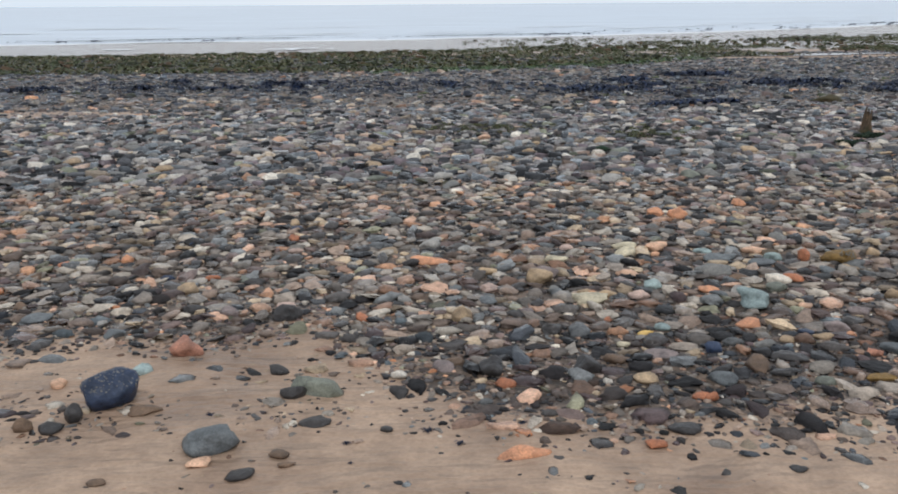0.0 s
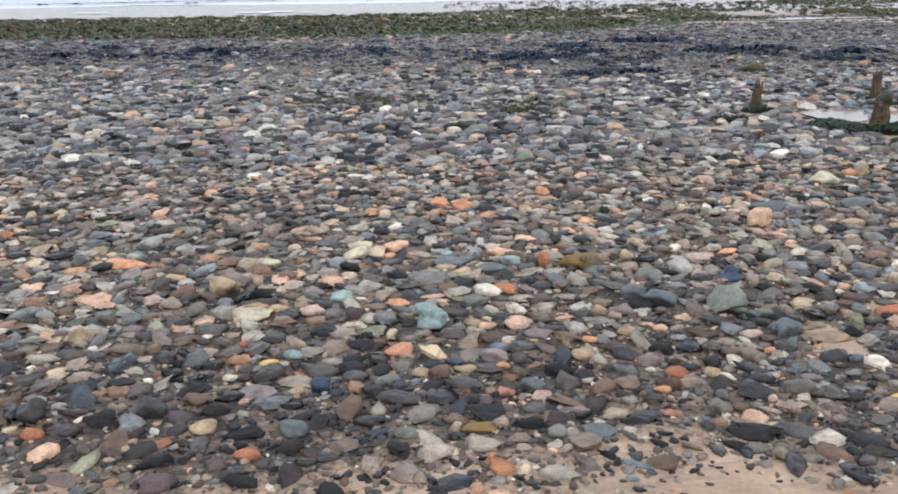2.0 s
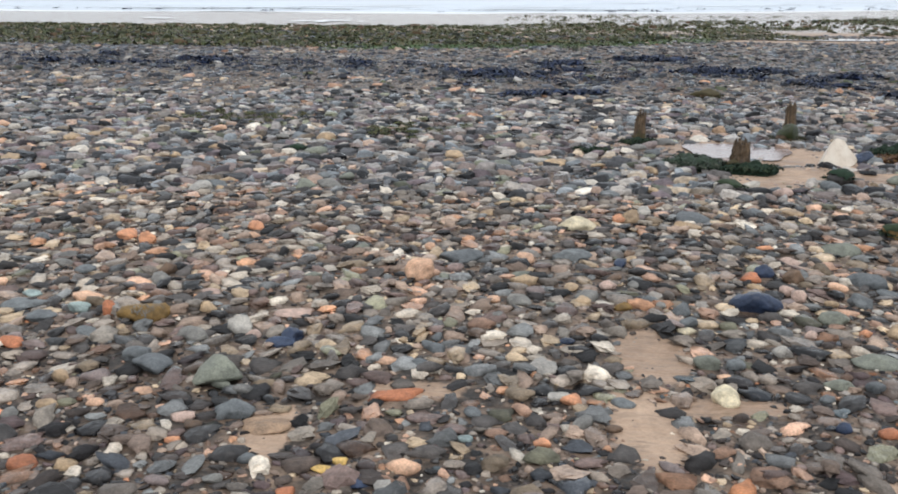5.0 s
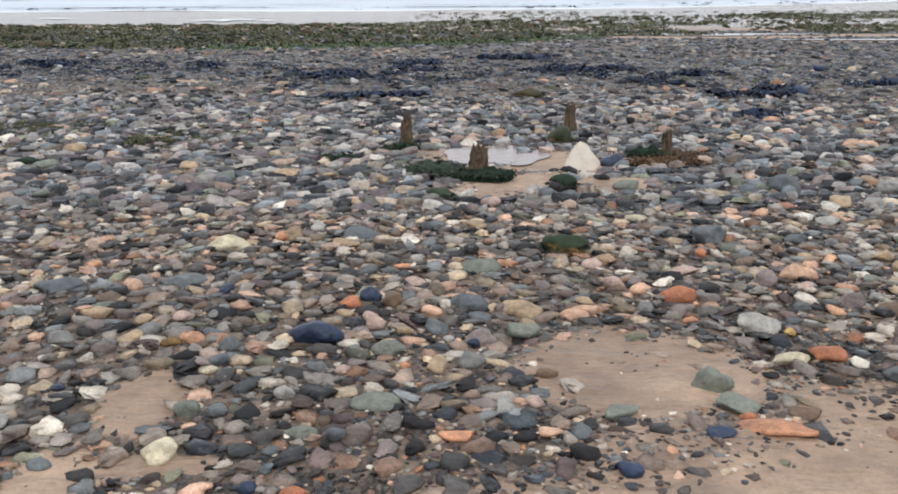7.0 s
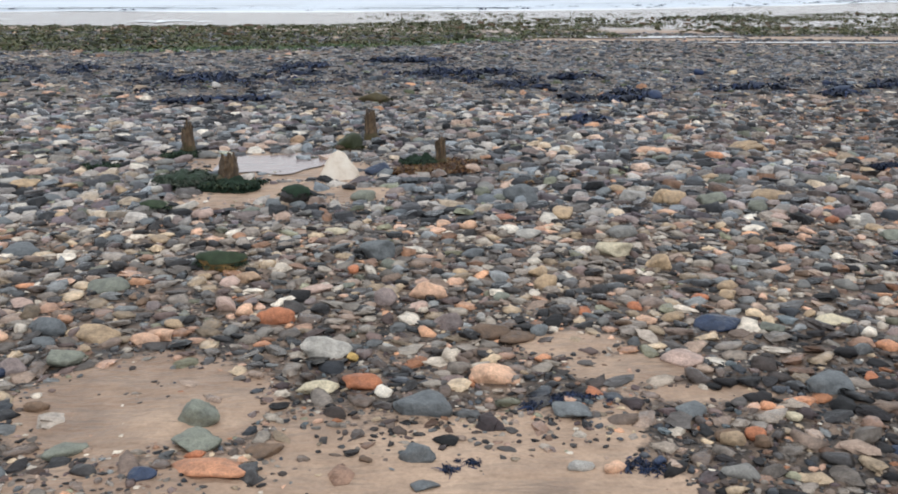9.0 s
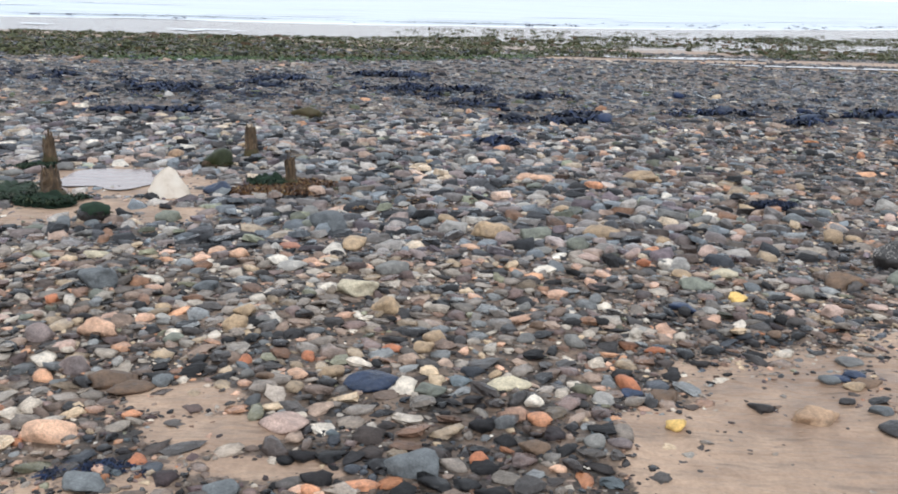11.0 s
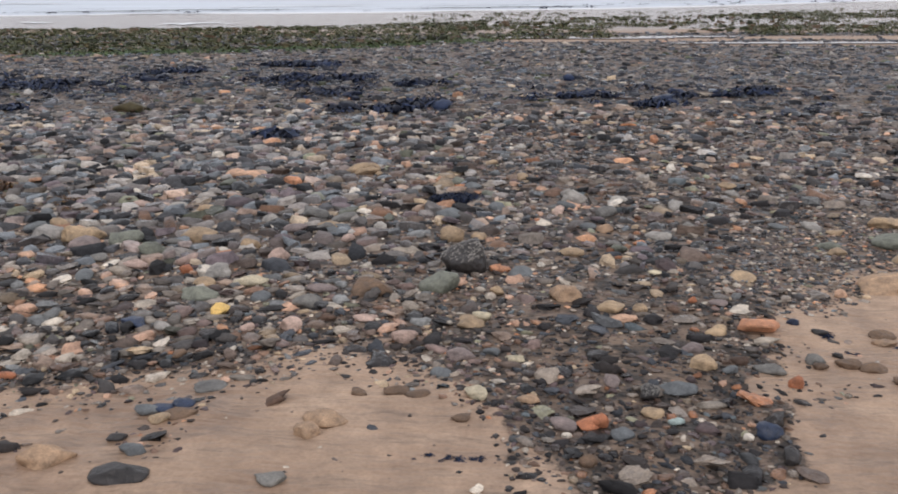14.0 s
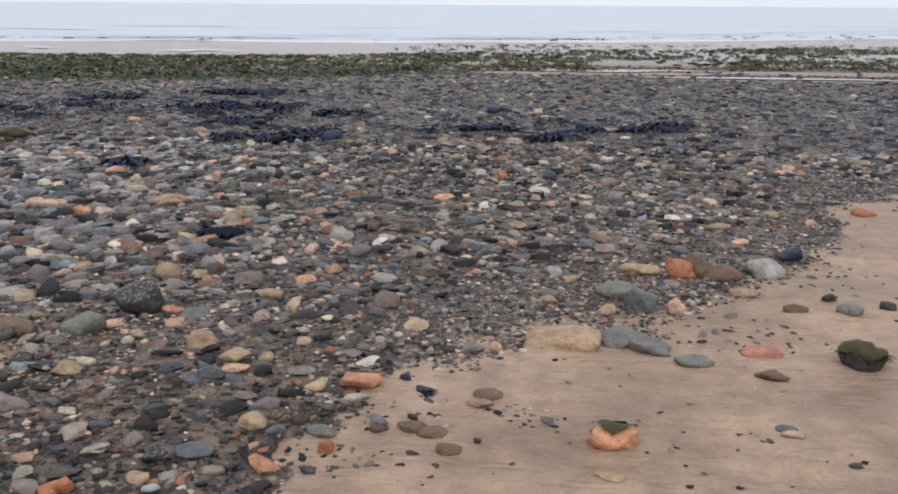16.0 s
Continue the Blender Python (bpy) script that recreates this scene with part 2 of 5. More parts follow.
def wood_material():
    mat, nt, bsdf = material("rotten_timber")
    geo, m = place(nt, (60, 60, 6))
    n = node(nt, "ShaderNodeTexNoise", Scale=1.0, Detail=5.0, Roughness=0.7)
    nt.links.new(m.outputs["Vector"], n.inputs["Vector"])
    c = ramp(nt, n.outputs["Fac"], [(0.32, (0.016, 0.011, 0.007)), (0.5, (0.075, 0.045, 0.022)), (0.72, (0.21, 0.135, 0.070))])
    nt.links.new(c.outputs["Color"], bsdf.inputs["Base Color"])
    bsdf.inputs["Roughness"].default_value = 0.7
    add_bump(nt, bsdf, n.outputs["Fac"], 0.8, 0.01)
    return mat


M_SHINGLE = shingle_material("shingle", SHINGLE)
M_COOL = shingle_material("cool_shingle", COOL_SHINGLE)
M_SOAKED = shingle_material("soaked_pebbles", SOAKED_PEBBLES, 0.14)
M_WET = shingle_material("wet_shingle", WET_SHINGLE, 0.12)
M_SAND = sand_material()
M_SEA = water_material("sea_water", (0.50, 0.56, 0.63), 0.30, (0.05, 0.4, 0.4), 0.20)
M_FOAM = water_material("foam", (0.80, 0.82, 0.84), 0.7, (2.0, 6.0, 2.0), 0.05)
M_POOL = water_material("standing_water", (0.24, 0.180, 0.165), 0.14, (5.0, 12.0, 5.0), 0.008)
M_WEED = weed_material("green_weed", [(0.0, (0.030, 0.040, 0.014)), (0.4, (0.055, 0.068, 0.022)), (0.7, (0.085, 0.085, 0.030)), (1.0, (0.110, 0.080, 0.035))])
M_KELP = weed_material("dark_kelp", [(0.0, (0.006, 0.008, 0.016)), (0.5, (0.009, 0.015, 0.036)), (0.85, (0.012, 0.026, 0.072)), (1.0, (0.030, 0.042, 0.070))], 0.55)
M_MOSS = weed_material("moss_green_weed", [(0.0, (0.006, 0.014, 0.008)), (0.6, (0.014, 0.032, 0.016)), (1.0, (0.048, 0.060, 0.030))], 0.75)
M_RUST = weed_material("bladder_wrack", [(0.0, (0.022, 0.012, 0.007)), (0.4, (0.070, 0.028, 0.010)), (0.75, (0.150, 0.068, 0.022)), (1.0, (0.260, 0.170, 0.060))], 0.3)
M_ALGAE = weed_material("green_algae", [(0.0, (0.030, 0.060, 0.016)), (0.6, (0.060, 0.105, 0.030)), (1.0, (0.100, 0.130, 0.050))])
M_ALGAE_DARK = weed_material("matted_algae", [(0.0, (0.014, 0.026, 0.015)), (0.6, (0.030, 0.046, 0.028)), (1.0, (0.085, 0.085, 0.062))], 0.7)
M_OLIVE = weed_material("olive_weed", [(0.0, (0.018, 0.022, 0.009)), (0.5, (0.034, 0.040, 0.014)), (1.0, (0.070, 0.052, 0.022))])
M_LUMP = weed_material("matted_weed", [(0.0, (0.014, 0.016, 0.008)), (0.4, (0.030, 0.036, 0.012)), (0.7, (0.055, 0.052, 0.021)), (0.85, (0.090, 0.055, 0.030)), (1.0, (0.120, 0.085, 0.060))], 0.8)
M_WOOD = wood_material()

# ---- the lie of the beach ----
SLOPE_Y, SLOPE_X, SEA_LEVEL = 0.02318, -0.00172, -1.80
EDGE = [(-40, 2.5), (0.5, 2.25), (1.5, 2.15), (1.75, 2.35), (2.15, 1.90), (2.6, 1.42), (3.2, 1.30), (4.0, 1.38), (4.4, 1.52), (5.0, 1.25), (6.6, 1.75),
        (7.0, 2.30), (7.8, 2.58), (8.3, 2.72), (8.45, 3.05), (9.0, 3.02), (9.55, 3.02), (9.68, 2.45), (10.2, 2.2), (10.8, 2.6), (10.95, 3.3),
        (11.2, 4.10), (11.8, 4.40), (12.5, 4.55), (12.98, 4.15), (13.12, 3.60), (13.5, 3.35), (13.82, 3.75), (13.95, 4.50), (14.1, 5.0),
        (14.6, 5.65), (15.4, 6.15), (16.1, 6.90), (16.5, 7.6), (16.9, 9.1), (17.8, 9.8), (60, 14.0)]
EDGE_X, EDGE_Y = np.array(EDGE).T
PATCHES = [(7.93, 3.20, 0.42, 0.38), (6.24, 2.90, 0.13, 0.22), (6.13, 2.36, 0.10, 0.30), (5.02, 2.20, 0.07, 0.20), (5.42, 2.56, 0.16, 0.07),
           (9.60, 3.42, 0.22, 0.10), (9.85, 3.20, 0.20, 0.06), (7.75, 6.55, 0.50, 0.45), (7.45, 6.15, 0.28, 0.20), (8.1, 7.3, 0.45, 0.5), (6.42, 2.5, 0.20, 0.07),
           (-3.2, 11.6, 2.2, 0.5), (7.55, 7.60, 0.50, 0.50), (8.40, 6.40, 0.28, 0.22), (9.4, 3.65, 0.2, 0.12), (15.2, 29.6, 4.5, 0.9), (21.5, 27.0, 4.0, 0.6), (24, 31, 5, 1.2)]


def value_noise(x, y, seed=0):
    """Smooth noise from 0 to 1 on a unit grid."""
    x, y = np.asarray(x, float), np.asarray(y, float)
    ix, iy = np.floor(x).astype(np.int64), np.floor(y).astype(np.int64)
    fx, fy = x - ix, y - iy
    fx, fy = fx * fx * (3 - 2 * fx), fy * fy * (3 - 2 * fy)

    def h(a, b):
        n = (a * 374761393 + b * 668265263 + seed * 1274126177) & 0x7FFFFFFF
        n = ((n ^ (n >> 13)) * 1274126177) & 0x7FFFFFFF
        return ((n ^ (n >> 16)) & 0xFFFF) / 65535.0

    top = h(ix, iy) * (1 - fx) + h(ix + 1, iy) * fx
    bot = h(ix, iy + 1) * (1 - fx) + h(ix + 1, iy + 1) * fx
    return top * (1 - fy) + bot * fy


def fractal(x, y, seed=0):
    return (value_noise(x, y, seed) + 0.5 * value_noise(2.1 * x, 2.1 * y, seed + 1) + 0.25 * value_noise(4.3 * x, 4.3 * y, seed + 2)) / 1.75


def shore(x):
    return np.interp(x, [-60, -30, 0, 20, 45, 80, 400], [75, 74, 77.5, 85, 100, 125, 300])


def sandiness(x, y):
    """1 on bare sand, 0 in the thick of the shingle."""
    x, y = np.asarray(x, float), np.asarray(y, float)
    wob = (fractal(x * 2.6, y * 2.6, 5) - 0.5) * 0.55
    strayed = x + (fractal(x * 4.1, y * 4.7, 6) - 0.5) * 0.5
    s = np.clip(0.44 + (np.interp(strayed, EDGE_X, EDGE_Y) + wob * (0.7 + 0.04 * y) - y) / 0.50, 0, 1)
    for cx, cy, rx, ry in PATCHES:
        d = np.hypot((x - cx) / rx, (y - cy) / ry)
        s = np.maximum(s, np.clip(0.5 + (1.0 + wob * 0.9 - d) * 1.6, 0, 1))
    far = np.clip((y - 30 - 6 * fractal(x * 0.2, y * 0.2, 8)) / 3, 0, 1)
    return np.maximum(s, far)


HEAPS = [(3.3, 1.35, 0.55, 0.22), (1.02, 1.50, 0.42, 0.22), (1.80, 1.50, 0.24, 0.13), (2.50, 1.42, 0.40, 0.15), (14.05, 4.36, 0.30, 0.12), (14.62, 4.78, 0.18, 0.09),
         (8.15, 2.72, 0.40, 0.12), (15.5, 5.7, 0.5, 0.15), (11.9, 4.0, 0.15, 0.25), (7.75, 2.55, 0.5, 0.15)]
SOAKED = [(13.45, 4.25, 0.75, 1.05), (10.3, 3.10, 0.90, 0.90), (4.2, 1.95, 1.3, 0.6), (2.9, 1.75, 0.75, 0.55), (6.9, 2.6, 0.5, 0.5), (16.2, 9.5, 2.0, 2.0)]


def soaked_share(x, y):
    """Where the shingle lies wet and dark."""
    s = np.zeros_like(np.asarray(x, float))
    for cx, cy, rx, ry in SOAKED:
        s = np.maximum(s, np.clip(1.5 - np.hypot((x - cx) / rx, (y - cy) / ry), 0, 1))
    return np.where(np.asarray(x) > 12.3, 0.8, 0.55) * s


def litter(x, y):
    """Where loose stones lie on the bare sand, in clumps near the edge of the shingle."""
    near_edge = np.clip(1 - (np.interp(x, EDGE_X, EDGE_Y) - y) / 1.3, 0, 1)
    left = np.clip((2.6 - x) / 0.5, 0, 1)
    clump = np.clip((fractal(x * 2.4, y * 3.4, 17) - 0.50 + 0.05 * left) * 7, 0, 1)
    some = (0.16 + 0.22 * left) * clump * near_edge + 0.012
    for cx, cy, rx, ry in HEAPS:
        some = np.maximum(some, 0.75 * np.clip(1.6 - 1.3 * np.hypot((x - cx) / rx, (y - cy) / ry), 0, 1))
    return some


def base_z(x, y):
    """The lie of the beach without its relief."""
    x, y = np.asarray(x, float), np.asarray(y, float)
    plane = -SLOPE_Y * np.minimum(y, 42) - SLOPE_X * np.clip(x, -40, 25)
    far = np.clip((y - 42) / np.maximum(shore(x) - 42, 1), 0, None)
    return plane + (SEA_LEVEL - plane) * np.minimum(far, 1) - 0.6 * np.clip(far - 1, 0, 6)


def ground_z(x, y):
    x, y = np.asarray(x, float), np.asarray(y, float)
    z = base_z(x, y)
    near = np.clip((22 - np.abs(y)) / 8, 0, 1)
    return z + near * (0.030 * (fractal(x * 0.9, y * 0.9, 3) - 0.5) + 0.036 * (fractal(x * 3.5, y * 5, 11) - 0.5))


def at_ground(x, y, up=0.0):
    return (x, y, float(ground_z(x, y)) + up)


def mesh_object(name, verts, faces, mat, smooth=True, parent=None):
    me = bpy.data.meshes.new(name)
    verts, faces = np.asarray(verts, np.float32), np.asarray(faces, np.int32)
    k = faces.shape[1]
    me.vertices.add(len(verts))
    me.vertices.foreach_set("co", verts.ravel())
    me.loops.add(faces.size)
    me.loops.foreach_set("vertex_index", faces.ravel())
    me.polygons.add(len(faces))
    me.polygons.foreach_set("loop_start", np.arange(0, faces.size, k, dtype=np.int32))
    me.polygons.foreach_set("use_smooth", np.full(len(faces), smooth))
    me.update(calc_edges=True)
    me.validate()
    me.materials.append(mat)
    ob = new(name, me)
    ob.parent = parent
    return ob


def part(name, bm, mat, parent=None, label="", smooth=True):
    me = bpy.data.meshes.new(name)
    for f in bm.faces:
        f.smooth = smooth
    bm.to_mesh(me)
    bm.free()
    me.materials.append(mat)
    ob = new(name, me)
    ob.parent = parent
    return tagged(ob, label)


def grid_faces(nx, ny):
    i = (np.arange(ny - 1)[:, None] * nx + np.arange(nx - 1)[None]).ravel()
    return np.stack([i, i + 1, i + nx + 1, i + nx], 1)


def build_ground():
    xs = np.r_[-3500, -1500, -700, -300, -150, -80, -45, np.arange(-30, -4, 1.0), np.arange(-4, 19, 0.065), np.arange(19, 45, 1.0), 55, 75, 110, 160, 300, 700, 1500, 3500]
    ys = np.r_[-400, -100, -30, -10, -3, -1, np.arange(0, 6.5, 0.06), np.arange(6.5, 14, 0.16), np.arange(14, 45, 0.8), np.arange(46, 90, 4), 100, 120, 150, 190, 250, 350, 600, 1200, 2500, 4500]
    x, y = np.meshgrid(xs, ys)
    x, y = x.ravel(), y.ravel()
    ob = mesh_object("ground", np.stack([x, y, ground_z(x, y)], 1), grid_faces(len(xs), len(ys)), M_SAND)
    # cover of grit and painted gap shade, full in the thick of the shingle
    grit_shade = (1 - sandiness(x, y)) ** 1.4
    layer = ob.data.color_attributes.new("grit_shade", "FLOAT_COLOR", "POINT")
    layer.data.foreach_set("color", np.repeat(grit_shade[:, None], 4, 1).astype(np.float32).ravel())
    soaked = np.clip((y - 31 - 8 * fractal(x * 0.12, y * 0.25, 9)) / 6, 0, 1)
    layer = ob.data.color_attributes.new("soaked", "FLOAT_COLOR", "POINT")
    layer.data.foreach_set("color", np.repeat(soaked[:, None], 4, 1).astype(np.float32).ravel())
    return tagged(ob, "damp brown tidal sand sloping down to the sea", "ground", kind="structure")


def build_sea():
    xs = np.r_[-4500, -1500, -500, -200, np.arange(-120, 240, 8.0), 500, 1500, 4500]
    ys = np.r_[np.arange(44, 130, 2.0), np.arange(130, 300, 10), 350, 450, 700, 1200, 2200, 4600]
    x, y = np.meshgrid(xs, ys)
    x, y = x.ravel(), y.ravel()
    z = SEA_LEVEL + 0.04 * (fractal(x * 0.04, y * 0.35, 21) - 0.5)
    ob = mesh_object("water", np.stack([x, y, z], 1), grid_faces(len(xs), len(ys)), M_SEA)
    return tagged(ob, "calm pale grey-blue sea under an overcast sky", "sea", kind="structure")


build_ground()
build_sea()

# ---- shingle: thousands of pebbles nobody could count ----
def dome(rings):
    """Unit pebble of rings (height, radius, count), top first, sunk skirt last; vertices and triangles."""
    v, f, start, prev = [(0, 0, 1)], [], 1, None
    for h, r, n in rings:
        for k in range(n):
            a = 2 * math.pi * (k + 0.5 * (start % 2)) / n
            v.append((r * math.cos(a), r * math.sin(a), h))
        ring = list(range(start, start + n))
        if prev is None:
            f += [(0, ring[k], ring[(k + 1) % n]) for k in range(n)]
        else:
            i = j = 0
            while i < len(prev) or j < n:
                if j * len(prev) <= i * n and j < n or i >= len(prev):
                    f.append((prev[i % len(prev)], ring[j % n], ring[(j + 1) % n]))
                    j += 1
                else:
                    f.append((prev[i % len(prev)], ring[j % n], prev[(i + 1) % len(prev)]))
                    i += 1
        prev, start = ring, start + n
    return np.array(v, float), np.array(f, int)


FINE = dome([(0.80, 0.56, 7), (0.28, 0.93, 9), (-0.55, 0.88, 9)])
TINY = dome([(-0.3, 1.0, 5)])
PLAIN = dome([(0.62, 0.74, 6), (-0.45, 0.95, 6)])


def pebble_mesh(name, x, y, r, form, rng, label, mat=M_SHINGLE, sink=0.30):
    """All the pebbles at x, y with half lengths r, as one mesh."""
    v, f = form
    n = len(x)
    wide = rng.uniform(0.50, 0.95, n)
    tall = rng.uniform(0.20, 0.50, n)
    turn, tx, ty = rng.uniform(0, 2 * math.pi, n), rng.normal(0, 0.13, n), rng.normal(0, 0.13, n)
    bump = 1 + rng.uniform(-0.26, 0.26, (n, len(v)))
    p = v[None] * bump[..., None]
    # uneven outlines and flat tops
    ang = np.arctan2(v[:, 1], v[:, 0])[None]
    lobe = 1 + 0.14 * np.cos(2 * ang + rng.uniform(0, 6.3, n)[:, None]) + 0.15 * np.cos(3 * ang + rng.uniform(0, 6.3, n)[:, None])
    top = rng.uniform(0.45, 1.1, n)[:, None]
    a, b = p[..., 0] * lobe * r[:, None], p[..., 1] * lobe * (r * wide)[:, None]
    c = np.minimum(p[..., 2], top + 0.15 * p[..., 0]) * (r * tall)[:, None]
    c = c + tx[:, None] * a + ty[:, None] * b
    ca, sa = np.cos(turn)[:, None], np.sin(turn)[:, None]
    px, py = x[:, None] + ca * a - sa * b, y[:, None] + sa * a + ca * b
    pz = ground_z(x, y)[:, None] + c + (r * tall * (0.5 - sink))[:, None]
    verts = np.stack([px, py, pz], -1).reshape(-1, 3)
    faces = (f[None] + (np.arange(n) * len(v))[:, None, None]).reshape(-1, 3)
    ob = mesh_object(name, verts, faces, mat)
    # about a quarter are fresh-broken and keep their edges
    ob.data.polygons.foreach_set("use_smooth", np.repeat(rng.random(n) > 0.32, len(f)))
    return tagged(ob, label, "shingle", kind="stuff")


TAKEN = {}  # cells of the plan, with the stones that lie in them
CELL = 0.12


def is_free(x, y, r, gap=0.64):
    cx, cy, reach = int(x // CELL), int(y // CELL), int((r + 0.16) / CELL) + 1
    for i in range(cx - reach, cx + reach + 1):
        for j in range(cy - reach, cy + reach + 1):
            for sx, sy, sr in TAKEN.get((i, j), ()):
                if (x - sx) ** 2 + (y - sy) ** 2 < (gap * (r + sr)) ** 2:
                    return False
    return True


def take(x, y, r):
    TAKEN.setdefault((int(x // CELL), int(y // CELL)), []).append((x, y, r))


def scatter(rng, y0, y1, count, low, high, power, sparse):
    """Throws stones over the shingle between two lines along the shore, larger ones first; few on bare sand."""
    y = y0 + (y1 - y0) * rng.random(count)
    left, right = 1.1 - 0.55 * (y + 1.2), 15.8 + 0.52 * (y + 0.5)
    x = left + (right - left) * rng.random(count)
    r = np.sort(low * (high / low) ** (rng.random(count) ** power))[::-1]
    keep = rng.random(count) < np.clip(1.0 - 1.15 * sandiness(x, y), 0, 1) + sparse * litter(x, y) * np.clip((0.016 / r) ** 1.5, 0, 1.4)
    # small stones only where the shingle is wet, along its edge, and towards the far end of the walk
    fine = np.maximum(soaked_share(x, y) * (x > 12.3), 0.85 * np.clip((x - 11.6) / 1.4, 0, 1) * np.clip((13 - y) / 3, 0, 1))
    fine = np.maximum(fine, 0.55 * np.clip(1.15 - (y - np.interp(x, EDGE_X, EDGE_Y)) / 0.9, 0, 1))
    keep &= (r < math.sqrt(low * high) * 1.15) | (rng.random(count) > fine)
    out = []
    for a, b, c in zip(x[keep], y[keep], r[keep]):
        if is_free(a, b, c):
            take(a, b, c)
            out.append((a, b, c))
    return np.array(out).T


# ---- cobbles that stand out ----
STONE_COLOURS = {  # colour, words for the label
    "orange": ((0.60, 0.290, 0.165), "bright orange sandstone"), "peach": ((0.62, 0.390, 0.265), "peach-coloured sandstone"),
    "rust": ((0.42, 0.165, 0.085), "rust-red sandstone"), "redsand": ((0.42, 0.200, 0.135), "brick-red sandstone"),
    "tan": ((0.40, 0.290, 0.185), "tan sandstone"), "sandstone": ((0.38, 0.255, 0.165), "sandy brown sandstone"), "sandy": ((0.41, 0.285, 0.200), "sand-coloured"),
    "cream": ((0.56, 0.49, 0.35), "cream-coloured"), "yellow": ((0.66, 0.44, 0.15), "bright yellow"),
    "white": ((0.76, 0.690, 0.590), "nearly white"), "pink": ((0.47, 0.340, 0.285), "pale pink"),
    "mauve": ((0.230, 0.185, 0.175), "mauve-grey"), "brown": ((0.160, 0.105, 0.070), "brown"),
    "mossbrown": ((0.22, 0.135, 0.045), "amber-brown"), "palegrey": ((0.36, 0.340, 0.310), "pale grey"),
    "grey": ((0.185, 0.180, 0.168), "mid-grey"), "greengrey": ((0.185, 0.195, 0.160), "greenish grey"),
    "teal": ((0.310, 0.385, 0.375), "pale teal-grey"), "slate": ((0.140, 0.152, 0.158), "blue-grey slate"),
    "navy": ((0.030, 0.045, 0.085), "wet blue-black"), "dark": ((0.042, 0.038, 0.037), "dark wet"),
}
STONE_MATS = {k: tinted_stone(k + "_stone", c, (0.25, 0.5) if k in ("navy", "dark") else (0.45, 0.78)) for k, (c, _) in STONE_COLOURS.items()}


def worn_stone(seed, detail, cuts, square, lump):
    """A water-worn stone of unit half lengths: a rounded block with broken faces and lumps."""
    r = random.Random(seed)
    bm = bmesh.new()
    bmesh.ops.create_icosphere(bm, subdivisions=detail, radius=1.0)
    planes = [(Vector((r.uniform(-1, 1), r.uniform(-1, 1), r.uniform(-0.3, 1))).normalized(), r.uniform(0.50, 0.82)) for _ in range(cuts)]
    shift = Vector((r.uniform(0, 50), r.uniform(0, 50), r.uniform(0, 50)))
    for v in bm.verts:
        p = v.co
        if square < 1:
            p = Vector([math.copysign(abs(c) ** square, c) for c in p])
        for n, d in planes:
            over = p.dot(n) - d
            if over > 0:
                p = p - n * over * 0.85
        p = p * (1 + lump * noise.noise(p * 1.3 + shift) + 0.35 * lump * noise.noise(p * 3.7 + shift))
        v.co = p
    return bm


def lay(name, bm, mat, x, y, length, width, height, turn, sink):
    """Scales a unit stone, turns it and beds it into the ground; its origin lies at its foot."""
    c, s = math.cos(radians(turn)), math.sin(radians(turn))
    for v in bm.verts:
        a, b, h = v.co.x * length / 2, v.co.y * width / 2, v.co.z * height / (2 * (1 - sink))
        v.co = (c * a - s * b, s * a + c * b, h + height * (0.5 - sink) / (1 - sink))
    ob = part(name, bm, mat)
    ob.location = at_ground(x, y)
    take(x, y, 0.40 * max(length, width) + 0.1 * width)
    return ob


def bed(x, y):
    return "half sunk in bare damp sand" if sandiness(x, y) > 0.5 else "lying among the mixed shingle"


COUNT = [0]


def stone_of(name, form, x, y, length, width, height, turn, colour, cuts, square, lump, sink):
    COUNT[0] += 1
    bm = worn_stone(COUNT[0], 3 if length > 0.1 else 2, cuts, square, lump)
    ob = lay(name, bm, STONE_MATS[colour], x, y, length, width, height, turn, sink)
    return tagged(ob, f"{STONE_COLOURS[colour][1]} {form} {bed(x, y)}", "stone", "cobbles on the beach")


def cobble(x, y, length, width, height, turn, colour):
    return stone_of("cobble", "cobble, rounded,", x, y, length, width, height, turn, colour, 9, 0.88, 0.23, 0.24)


def rock(x, y, length, width, height, turn, colour):
    return stone_of("rock", "rock, broken,", x, y, length, width, height, turn, colour, 14, 0.85, 0.28, 0.18)


def brick(x, y, length, width, height, turn, colour):
    return stone_of("brick", "worn brick", x, y, length, width * 0.62, height * 0.62, turn * 0.5, colour, 8, 0.6, 0.26, 0.3)


cobble(1.58, 1.28, 0.195, 0.131, 0.070, 2, "slate")
cobble(1.87, 1.66, 0.178, 0.125, 0.062, 5, "greengrey")
rock(1.36, 2.01, 0.135, 0.103, 0.065, -22, "redsand")
rock(1.67, 2.38, 0.127, 0.079, 0.075, 17, "dark")
brick(2.27, 3.26, 0.215, 0.146, 0.054, -13, "orange")
brick(2.49, 1.18, 0.165, 0.090, 0.048, 16, "orange")
cobble(2.87, 1.22, 0.078, 0.063, 0.020, -1, "rust")
cobble(2.45, 1.78, 0.121, 0.093, 0.061, -17, "dark")
cobble(2.78, 1.79, 0.103, 0.079, 0.062, 18, "dark")
cobble(2.49, 1.68, 0.072, 0.054, 0.029, 12, "rust")
cobble(3.21, 1.67, 0.114, 0.089, 0.045, -22, "slate")
